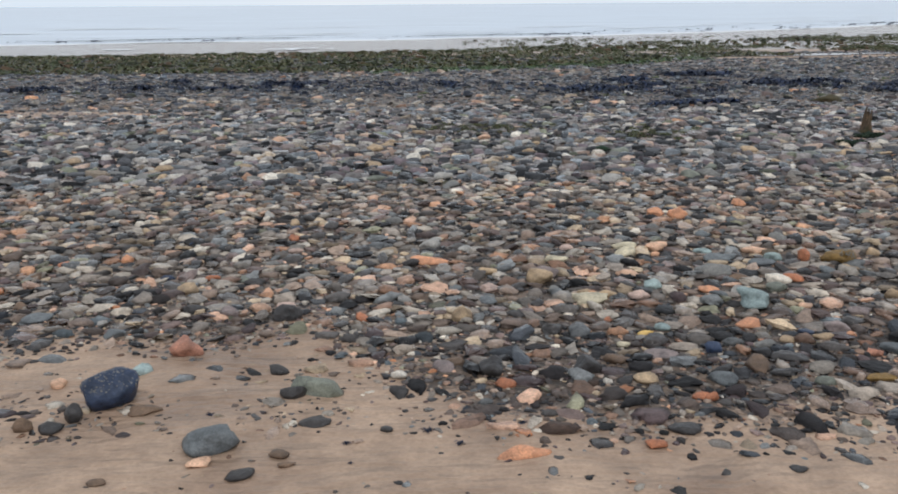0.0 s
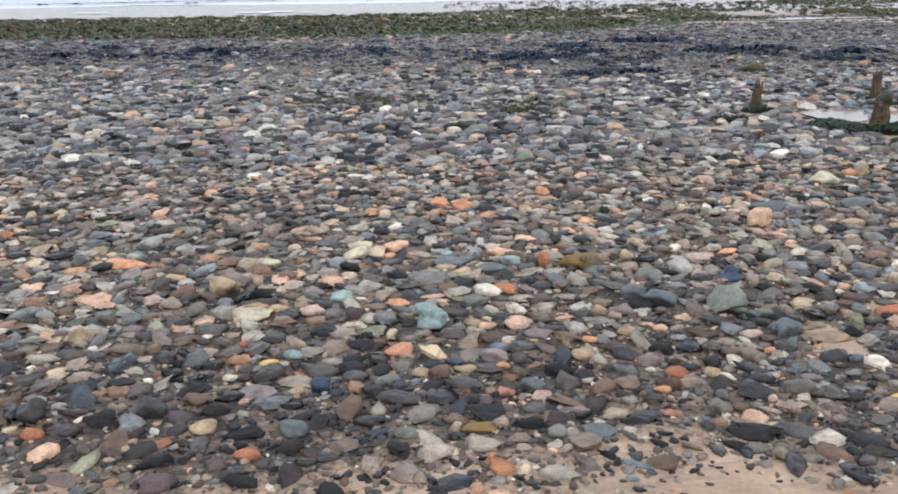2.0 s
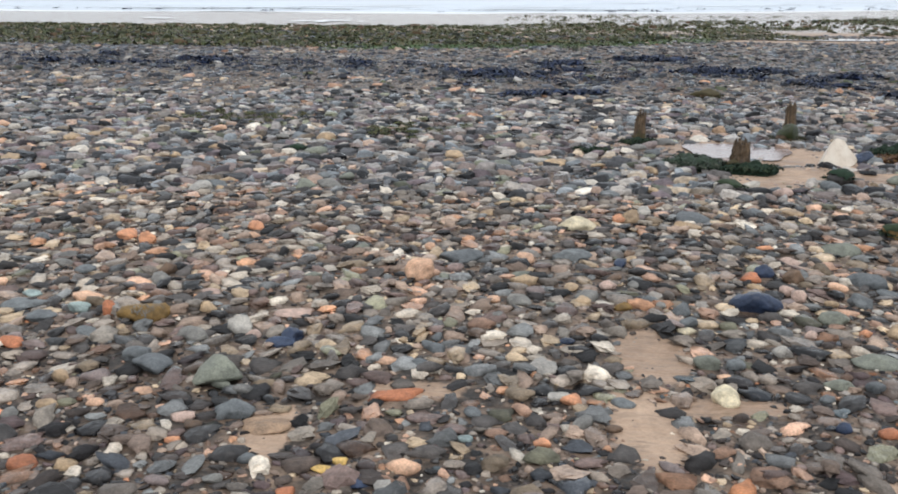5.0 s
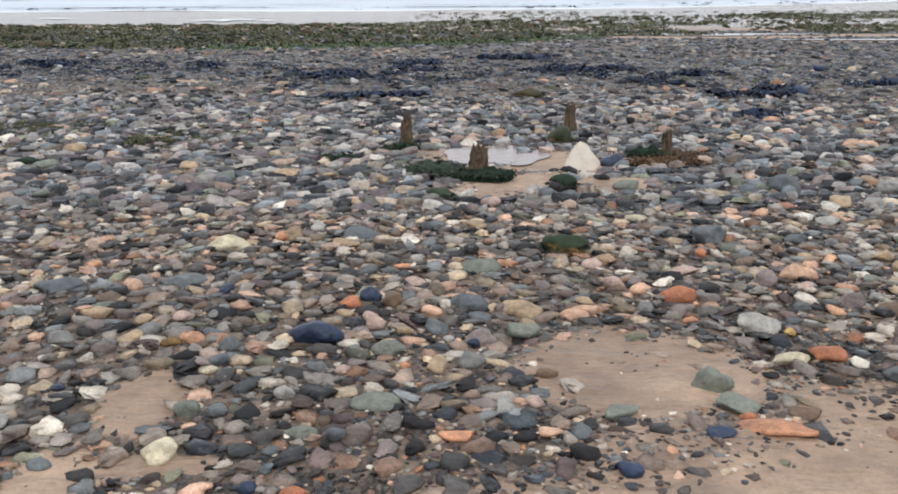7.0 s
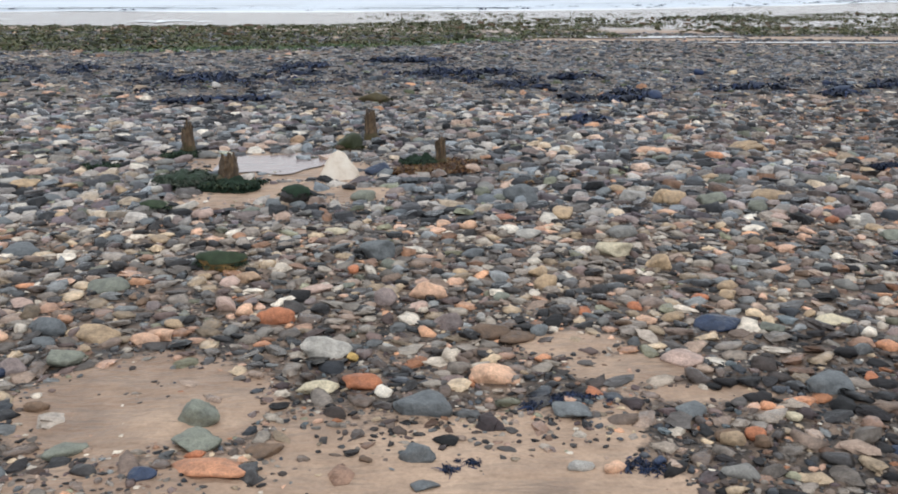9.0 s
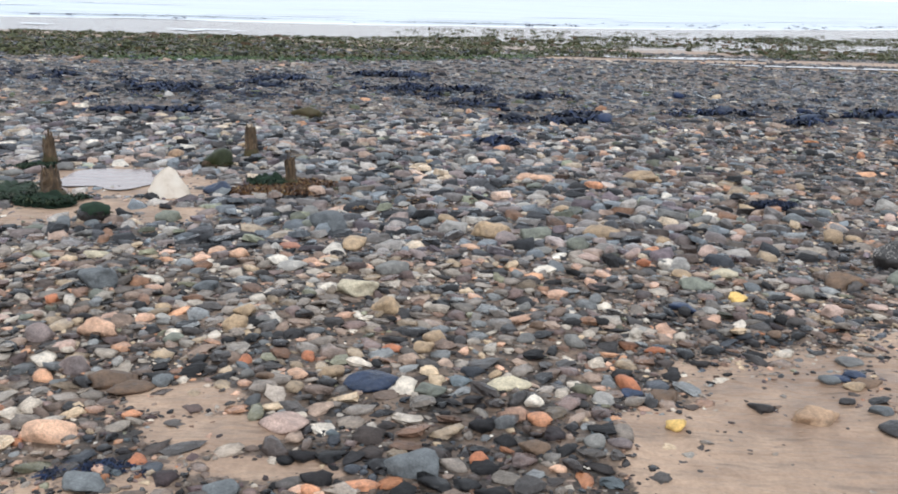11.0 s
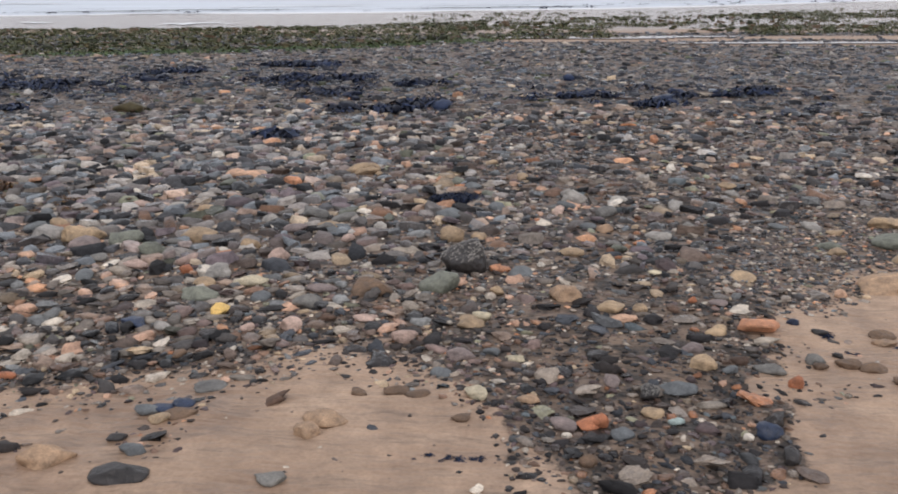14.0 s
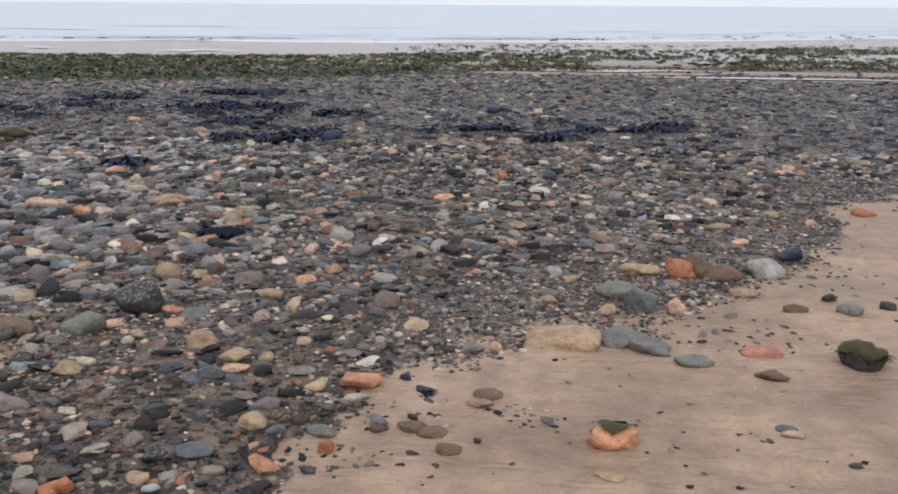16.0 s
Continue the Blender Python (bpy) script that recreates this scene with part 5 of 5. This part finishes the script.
clumped = fractal(kx * 2.2, ky * 1.4, 77) > 0.47
kx, ky = kx[clumped], ky[clumped]
tufts("kelp_drift", kx, ky, rng.uniform(0.08, 0.22, len(kx)), M_KELP, rng, 15, "blue-black wet kelp lying in drifts over the stones", 0.30, "kelp", lift=0.035, thin=0.10)
k = rng.random(len(kx)) < 0.45
pebble_mesh("kelp_heaps", kx[k] + rng.normal(0, 0.05, k.sum()), ky[k] + rng.normal(0, 0.05, k.sum()), rng.uniform(0.06, 0.17, k.sum()), FINE, rng,
            "low matted heaps of blue-black wet kelp", M_KELP, sink=-0.15)
# thinner strands strewn between the drifts
n = 260
kx = rng.uniform(-5, 17, n)
ky = np.interp(kx, [-6, 3, 6, 9, 11, 13, 17], [16.5, 16.5, 14.5, 16.5, 13.5, 13.8, 14.2]) + rng.normal(0, 1.2, n)
tufts("kelp_strands", kx, ky, rng.uniform(0.08, 0.18, n), M_KELP, rng, 9, "thin dark strands of kelp strewn over the stones", 0.3, "kelp", lift=0.03, thin=0.07)


# ---- old timber posts with weed round their feet ----
def old_post(x, y, width, height, lean, seed, label, skirt):
    """A rotten stump: ribbed, tapered, with a splintered top."""
    r = random.Random(seed)
    thing = new("timber_post")
    thing.location = at_ground(x, y)
    bm = bmesh.new()
    sides, rows = 14, 9
    ribs = [r.uniform(0.78, 1.12) for _ in range(sides)]
    tops = [0.84 + 0.16 * noise.noise((3 * math.cos(2 * math.pi * i / sides) + seed * 7.1, 3 * math.sin(2 * math.pi * i / sides), 0)) + r.uniform(0, 0.14) for i in range(sides)]
    rings = []
    for j in range(rows):
        k = j / (rows - 1)
        ring = []
        for i in range(sides):
            a = 2 * math.pi * i / sides
            rad = width / 2 * ribs[i] * (1.20 - 0.28 * k) * r.uniform(0.88, 1.12)
            z = -0.04 + (height * tops[i] + 0.04) * k
            ring.append(bm.verts.new((rad * math.cos(a) + lean * k * height, 0.9 * rad * math.sin(a), z)))
        rings.append(ring)
    for j in range(rows - 1):
        for i in range(sides):
            bm.faces.new((rings[j][i], rings[j][(i + 1) % sides], rings[j + 1][(i + 1) % sides], rings[j + 1][i]))
    mid = bm.verts.new((lean * height, 0, height * 0.72))
    for i in range(sides):
        bm.faces.new((rings[-1][i], rings[-1][(i + 1) % sides], mid))
    part("stump", bm, M_WOOD, thing, smooth=False)
    bm = bmesh.new()
    for _ in range(6):
        a, w = r.uniform(0, 6.28), width * r.uniform(0.07, 0.15)
        px, py = 0.3 * width * math.cos(a) + lean * height, 0.3 * width * math.sin(a)
        bmesh.ops.create_cone(bm, cap_ends=True, segments=5, radius1=w, radius2=w * 0.3, depth=height * 0.35,
                              matrix=pose(px, py, height * r.uniform(0.80, 0.99), r.uniform(-8, 8), r.uniform(-8, 8)))
    part("splintered_top", bm, M_WOOD, thing, smooth=False)["kind"] = "stuff"
    # weed that clings to the lower part
    bm = bmesh.new()
    wrap = []
    for j in range(5):
        ring = []
        for i in range(sides):
            a = 2 * math.pi * i / sides
            z = height * (0.30 + 0.35 * abs(noise.noise((2 * math.cos(a) + seed, 2 * math.sin(a), 0)))) * j / 4
            rad = width / 2 * ribs[i] * (1.46 - 0.05 * j - 0.14 * (j == 4)) * r.uniform(0.95, 1.08)
            ring.append(bm.verts.new((rad * math.cos(a) + lean * z, 0.9 * rad * math.sin(a), z - 0.01)))
        wrap.append(ring)
    for j in range(4):
        for i in range(sides):
            bm.faces.new((wrap[j][i], wrap[j][(i + 1) % sides], wrap[j + 1][(i + 1) % sides], wrap[j + 1][i]))
    part("clinging_weed", bm, M_OLIVE, thing, "olive weed clinging to the wood")
    g = np.random.default_rng(seed)
    n, reach, mat = skirt
    ax, ay = g.normal(0, reach * 0.45, n), g.normal(0, reach * 0.35, n)
    w = tufts("weed_skirt", x + ax, y + ay, g.uniform(0.035, 0.08, n), mat, g, 34, "", 0.5, parent=thing, thin=0.06, lift=0.0 if mat is M_MOSS else 0.016)
    w.data.transform(Matrix.Translation(-Vector(thing.location)))
    tagged(w, "dark green weed round the foot" if mat is M_MOSS else "rusty brown wrack round the foot", kind="stuff")
    take(x, y, width * 0.7)
    return tagged(thing, label, "post", "old timber posts")


old_post(6.86, 8.02, 0.10, 0.27, 0.05, 1, "rotten brown timber post stump standing in green weed", (14, 0.12, M_MOSS))
old_post(8.38, 8.68, 0.10, 0.29, -0.03, 2, "tall rotten timber post stump beside a mossy rock", (8, 0.10, M_MOSS))
old_post(7.46, 6.80, 0.15, 0.205, 0.03, 3, "short splintered timber post stump at the edge of a pool", (18, 0.14, M_MOSS))
old_post(9.01, 7.42, 0.085, 0.24, -0.05, 4, "splintered timber post stump with rusty wrack at its foot", (150, 0.24, M_RUST))


def weed_mat(x, y, rx, ry, n, size, mat, label, seed, rise=0.45):
    g = np.random.default_rng(seed)
    if size > 0.065:
        n, size = int(n * 3.6), size * 0.62
    ob = tufts("weed_mat", x + rx * g.normal(0, 0.5, n), y + ry * g.normal(0, 0.5, n), g.uniform(0.4, 1.0, n) * size, mat, g, 30, label, rise * 0.8, thin=0.07, lift=0.03 if y > 5.5 else 0.0)
    return ob


def weed_mound(x, y, rx, ry, height, mat, label, seed, n=60):
    """A bumpy cushion of weed over hidden stones, with loose strips lying on it."""
    g = np.random.default_rng(seed)
    thing = new("weed_mound")
    thing.location = at_ground(x, y)
    bm = bmesh.new()
    bmesh.ops.create_icosphere(bm, subdivisions=5, radius=1.0)
    for v in bm.verts:
        q = v.co.copy()
        out = 1 + 0.35 * noise.noise(q * 1.7 + Vector((seed, 0, 0))) + 0.22 * noise.noise(q * 5 + Vector((0, seed, 0)))
        up = max(q.z, -0.3) * height * (1 + 0.9 * noise.noise(Vector((q.x * 3, q.y * 3, seed)))) + 0.012 * noise.noise(q * 14)
        v.co = (q.x * rx * out, q.y * ry * out, up)
    part("cushion", bm, mat, thing)
    a, d = g.uniform(0, 6.28, n), np.sqrt(g.random(n)) * 0.95
    w = tufts("weed_fringe", x + rx * d * np.cos(a), y + ry * d * np.sin(a), g.uniform(0.03, 0.07, n), mat, g, 22, "", 0.45, parent=thing, lift=height * 0.55, thin=0.06)
    w.data.transform(Matrix.Translation(-Vector(thing.location)))
    w["kind"] = "stuff"
    return tagged(thing, label, "seaweed", "weed mounds on the shingle")


weed_mound(7.13, 6.84, 0.22, 0.24, 0.065, M_ALGAE_DARK, "grey-green algae matted over small stones", 21, 70)
weed_mound(7.50, 6.62, 0.19, 0.10, 0.075, M_MOSS, "dark green weed heaped at the foot of a timber stump", 22)
weed_mound(6.82, 7.86, 0.14, 0.09, 0.045, M_MOSS, "dark green weed at the foot of a timber post", 23, 40)
weed_mound(8.84, 7.42, 0.15, 0.10, 0.085, M_MOSS, "dark green weed lying over brown wrack", 24, 50)
weed_mound(8.92, 7.20, 0.33, 0.15, 0.040, M_RUST, "rusty brown wrack spread over small stones", 25, 260)
weed_mound(6.37, 7.28, 0.12, 0.08, 0.050, M_MOSS, "small dark green weed tuft on the stones", 12, 30)
weed_mound(12.57, 7.32, 0.15, 0.08, 0.050, M_KELP, "blue-black scrap of kelp on the shingle", 14, 40)
weed_mat(9.85, 7.0, 0.5, 0.3, 8, 0.07, M_RUST, "thin scraps of brown wrack on the stones", 15)
weed_mat(9.46, 2.72, 0.07, 0.04, 7, 0.04, M_KELP, "black scrap of weed lying on bare sand", 16)
weed_mat(9.36, 3.16, 0.13, 0.03, 16, 0.05, M_KELP, "black strip of kelp along the sand edge", 17)
weed_mat(4.55, 8.3, 0.5, 0.5, 12, 0.10, M_WEED, "thin olive weed on the stones", 18)
weed_mat(3.0, 9.0, 0.8, 0.4, 16, 0.10, M_WEED, "thin olive weed on the stones", 19)


def weedy_rock(x, y, length, width, height, turn, colour, label, mat, n, cap=0.5, seed=1):
    """A rock with a coat of weed on its top."""
    thing = new("weedy_rock")
    thing.location = at_ground(x, y)
    bm = worn_stone(300 + seed, 3, 6, 0.9, 0.2)
    body = lay("rock_body", bm, STONE_MATS[colour], x, y, length, width, height, turn, 0.2)
    body.parent, body.location = thing, (0, 0, 0)
    # a matted coat over the upper part, following the rock
    bm = bmesh.new()
    bm.from_mesh(body.data)
    low = height * (1 - cap)
    doomed = [v for v in bm.verts if v.co.z < low + height * 0.22 * noise.noise(v.co * 14) and v.co.y < width * 0.42]
    bmesh.ops.delete(bm, geom=doomed, context="VERTS")
    for v in bm.verts:
        v.co += v.normal * (0.006 + 0.010 * abs(noise.noise(v.co * 60))) + Vector((0, 0, 0.004))
    part("weed_coat", bm, mat, thing, "matted coat of green weed")
    g = np.random.default_rng(seed)
    a = g.uniform(0, 6.28, n)
    px, py = x + 0.40 * length * np.cos(a), y + 0.40 * width * np.sin(a)
    w = tufts("weed_fringe", px, py, g.uniform(0.5, 1.0, n) * length * 0.22, mat, g, 26, "", 0.4, lift=height * (1 - cap) * 0.8, parent=thing, thin=0.045)
    w.data.transform(Matrix.Translation(-Vector(thing.location)))
    tagged(w, "loose fringe of weed", kind="stuff")
    return tagged(thing, label, "rock", "weed-covered rocks")


rock(8.53, 7.18, 0.21, 0.16, 0.11, 15, "navy")
rock(8.47, 6.28, 0.22, 0.16, 0.07, -10, "greengrey")
weedy_rock(8.01, 6.22, 0.20, 0.15, 0.11, 10, "dark", "dark rock with a coat of green weed beside the pool", M_MOSS, 16, seed=1)
weedy_rock(7.19, 5.88, 0.20, 0.14, 0.07, -5, "dark", "low stone covered in dark green weed", M_MOSS, 18, seed=2)
weedy_rock(7.85, 4.72, 0.23, 0.16, 0.09, 0, "mossbrown", "amber-brown stone with a dark green weed cap", M_MOSS, 26, cap=0.72, seed=3)
weedy_rock(8.22, 8.20, 0.26, 0.18, 0.15, 20, "brown", "brown rock with green weed beside a tall post", M_OLIVE, 26, cap=0.8, seed=4)
weedy_rock(8.24, 11.95, 0.40, 0.28, 0.13, 0, "brown", "olive weed-covered boulder on the upper foreshore", M_OLIVE, 30, cap=0.8, seed=5)
weedy_rock(14.95, 4.60, 0.17, 0.14, 0.075, 0, "orange", "orange sandstone cobble with a green weed cap on bare sand", M_OLIVE, 2, cap=0.30, seed=6)
weedy_rock(16.00, 5.42, 0.19, 0.15, 0.10, 0, "dark", "dark rock with olive weed on bare sand", M_OLIVE, 10, seed=7)
weedy_rock(3.95, 7.15, 0.16, 0.12, 0.06, 0, "dark", "small dark stone covered in green weed", M_MOSS, 12, seed=8)


def chalky():
    mat, nt, bsdf = material("chalky_boulder")
    geo, m = place(nt)
    n = node(nt, "ShaderNodeTexNoise", Scale=9.0, Detail=5.0, Roughness=0.6)
    nt.links.new(m.outputs["Vector"], n.inputs["Vector"])
    tone = ramp(nt, n.outputs["Fac"], [(0.28, (0.52, 0.43, 0.33)), (0.45, (0.66, 0.57, 0.47)), (0.7, (0.74, 0.67, 0.57))])
    nt.links.new(tone.outputs["Color"], bsdf.inputs["Base Color"])
    bsdf.inputs["Roughness"].default_value = 0.7
    add_bump(nt, bsdf, n.outputs["Fac"], 0.5, 0.02)
    return mat


def white_boulder():
    """The pale three-cornered boulder by the posts."""
    bm = bmesh.new()
    bmesh.ops.create_icosphere(bm, subdivisions=4, radius=1.0)
    sides = [Vector((math.cos(radians(d)) * 0.86, math.sin(radians(d)) * 0.86, 0.51)) for d in (-80, 38, 158)]
    for v in bm.verts:
        c = v.co * 1.75
        c.z = max(c.z, -0.75)
        for n, off in zip(sides, (0.58, 0.60, 0.56)):
            over = c.dot(n) - off
            if over > 0:
                c = c - n * over * 0.93
        c.z = min(c.z, 0.80 + 0.35 * (c.z - 0.80))
        v.co = c * (1 + 0.06 * noise.noise(c * 1.6) + 0.025 * noise.noise(c * 5))
    xs, zs = [v.co.x for v in bm.verts], [v.co.z for v in bm.verts]
    for v in bm.verts:
        v.co = ((v.co.x - (max(xs) + min(xs)) / 2) * 2 / (max(xs) - min(xs)), v.co.y * 2 / (max(xs) - min(xs)), (v.co.z - min(zs)) * 2 / (max(zs) - min(zs)) - 1)
    ob = lay("boulder", bm, chalky(), 8.24, 6.98, 0.29, 0.27, 0.21, 4, 0.10)
    return tagged(ob, "nearly white three-cornered boulder standing by a shallow pool", "boulder")


def barnacled(x, y, length, width, height, colour, label, seed, crust=190):
    thing = new("barnacled_rock")
    thing.location = at_ground(x, y)
    body = lay("rock_body", worn_stone(500 + seed, 3, 5, 0.95, 0.26), STONE_MATS[colour], x, y, length, width, height, 12 * seed, 0.15)
    body.parent, body.location = thing, (0, 0, 0)
    g, bm = random.Random(seed), bmesh.new()
    upper = [f for f in body.data.polygons if f.center.z > height * 0.5]
    for f in g.choices(upper, k=crust):
        ring = [body.data.vertices[i].co for i in f.vertices]
        w = [g.random() + 0.01 for _ in ring]
        p = sum((v * q for v, q in zip(ring, w)), Vector()) / sum(w)
        s = g.uniform(0.0010, 0.0030)
        bmesh.ops.create_cone(bm, cap_ends=True, segments=5, radius1=s * 1.5, radius2=s * 0.6, depth=s * 1.4, matrix=Matrix.Translation(p))
    part("barnacle_crust", bm, STONE_MATS["palegrey" if crust > 300 else "grey"], thing, "pale barnacle crust", smooth=False)["kind"] = "stuff"
    return tagged(thing, label, "rock")


white_boulder()
barnacled(1.22, 1.60, 0.175, 0.125, 0.125, "navy", "wet blue-black rock with a pale barnacle crust", 4)
barnacled(12.77, 5.75, 0.27, 0.20, 0.15, "dark", "dark rock crusted with pale barnacles among the shingle", 1, 520)
barnacled(13.49, 4.29, 0.095, 0.07, 0.045, "dark", "small dark stone crusted with barnacles", 2)
barnacled(4.30, 3.06, 0.10, 0.07, 0.075, "mossbrown", "small weedy stone with barnacles on top", 3)


def buried_boulder(x, y, length, width, height, turn, seed, label):
    ob = lay("buried_boulder", worn_stone(700 + seed, 4, 4, 0.95, 0.18), STONE_MATS["sandstone"], x, y, length, width, height, turn, 0.42)
    return tagged(ob, label, "boulder")


buried_boulder(14.80, 5.52, 0.34, 0.30, 0.065, 0, 1, "smooth sandy brown boulder sunk in damp sand")


# ---- standing water ----
def pool(name, x, y, rx, ry, seed, mat, label, up=0.006, category="pool", lobes=0.3):
    r = random.Random(seed)
    bm = bmesh.new()
    phase = [r.uniform(0, 6.28) for _ in range(5)]
    rim, n = [], 72
    for i in range(n):
        a = 2 * math.pi * i / n
        q = 1 + lobes * sum(math.sin((k + 2) * a + phase[k]) / (k + 2) for k in range(5))
        rim.append((x + rx * q * math.cos(a), y + ry * q * math.sin(a)))
    verts = [bm.verts.new((px, py, float(base_z(px, py)) + up)) for px, py in rim]
    mid = bm.verts.new((x, y, float(base_z(x, y)) + up))
    for i in range(n):
        bm.faces.new((verts[i], verts[(i + 1) % n], mid))
    return tagged(part(name, bm, mat), label, category, kind="structure")


pool("pool", 7.66, 7.60, 0.42, 0.50, 1, M_POOL, "shallow pool of still water in the sand", 0.006)
pool("pool", 15.5, 31.0, 3.6, 0.9, 2, M_POOL, "long shallow pool beyond the stones", 0.03)
pool("pool", 20.6, 27.4, 3.0, 0.5, 3, M_POOL, "long shallow pool beyond the stones", 0.03)
for k, (dx, dy, rx, ry) in enumerate([(0, 0, 0.8, 1.0), (0.9, 0.6, 0.5, 0.7), (-0.9, -0.3, 0.4, 0.6), (2.3, -0.6, 0.3, 0.5), (0.4, -1.8, 0.4, 0.5), (-9.6, 2.5, 0.8, 0.8)]):
    pool("foam_patch", -4.4 + dx, 47.6 + dy, rx, ry, 20 + k, M_FOAM, "white foam lying on wet sand beyond the weed", 0.05, "foam", 0.8)


def surf_line(out, width, seed, mat, name, label, up, breaks):
    """A broken strip along the water's edge."""
    g = np.random.default_rng(seed)
    xs = np.arange(-80, 160, 1.0)
    mid = shore(xs) + out + 1.6 * (fractal(xs * 0.06, xs * 0 + seed, seed) - 0.5) * 4
    w = width * np.clip((fractal(xs * 0.09, xs * 0 + 3, seed + 5) - breaks) * 4, 0, 1)
    z = np.maximum(SEA_LEVEL + 0.03, ground_z(xs, mid)) + up
    v = np.concatenate([np.stack([xs, mid - w, z], 1), np.stack([xs, mid + w, z + 0.004], 1)])
    n = len(xs)
    i = np.arange(n - 1)
    i = i[(w[:-1] > 0) | (w[1:] > 0)]
    f = np.stack([i, i + 1, i + n + 1, i + n], 1)
    return tagged(mesh_object(name, v, f, mat), label, "surf", kind="structure")


surf_line(-1.0, 1.3, 3, M_FOAM, "surf_line", "thin white line of foam at the water's edge", 0.02, 0.05)
surf_line(16.0, 0.6, 4, M_FOAM, "surf_line", "thin broken white wave crest", 0.03, 0.45)
surf_line(30.0, 1.0, 6, M_FOAM, "surf_line", "thin broken white wave crest", 0.03, 0.5)

surf_line(6.0, 0.45, 9, M_LUMP, "rock_ledge", "low dark weedy ledge awash at the water's edge", 0.05, 0.42)
surf_line(22.0, 0.5, 12, M_FOAM, "surf_line", "thin broken white wave crest", 0.03, 0.40)
surf_line(46.0, 1.3, 15, M_FOAM, "surf_line", "thin broken white wave crest", 0.03, 0.50)

# low dark rocks and weed at the water's edge
g = np.random.default_rng(41)
rx = g.uniform(-60, 120, 420)
ry = shore(rx) + 6 + g.normal(0, 3.0, 420) * (1 + (rx > 40))
far = tufts("far_rocks", rx, ry, g.uniform(0.25, 0.6, 420), M_KELP, g, 6, "scattered dark weedy rocks at the water's edge", 0.25, "rocks")
for v in far.data.vertices:
    v.co.z = max(v.co.z, SEA_LEVEL + 0.02) + 0.08
g = np.random.default_rng(42)
rx = g.uniform(5, 70, 500)
ry = g.uniform(34, 66, 500) + 0.15 * rx
tufts("far_weed", rx, ry, g.uniform(0.15, 0.45, 500), M_WEED, g, 6, "scattered weed on the outer sand", 0.3)


# thin lines of weed scraps left on the bare sand
def scraps(x, y, rx, ry, n, size, seed):
    return weed_mat(x, y, rx, ry, n, size, M_KELP, "black scraps of dried weed on bare sand", seed, 0.3)


scraps(12.9, 3.83, 0.22, 0.02, 16, 0.018, 51)
scraps(14.28, 4.92, 0.05, 0.03, 6, 0.03, 52)
scraps(14.5, 4.7, 0.4, 0.15, 8, 0.02, 53)
scraps(15.3, 4.6, 0.5, 0.3, 9, 0.02, 54)
scraps(2.3, 1.3, 0.5, 0.2, 8, 0.02, 55)
scraps(8.9, 2.75, 0.12, 0.05, 7, 0.03, 56)
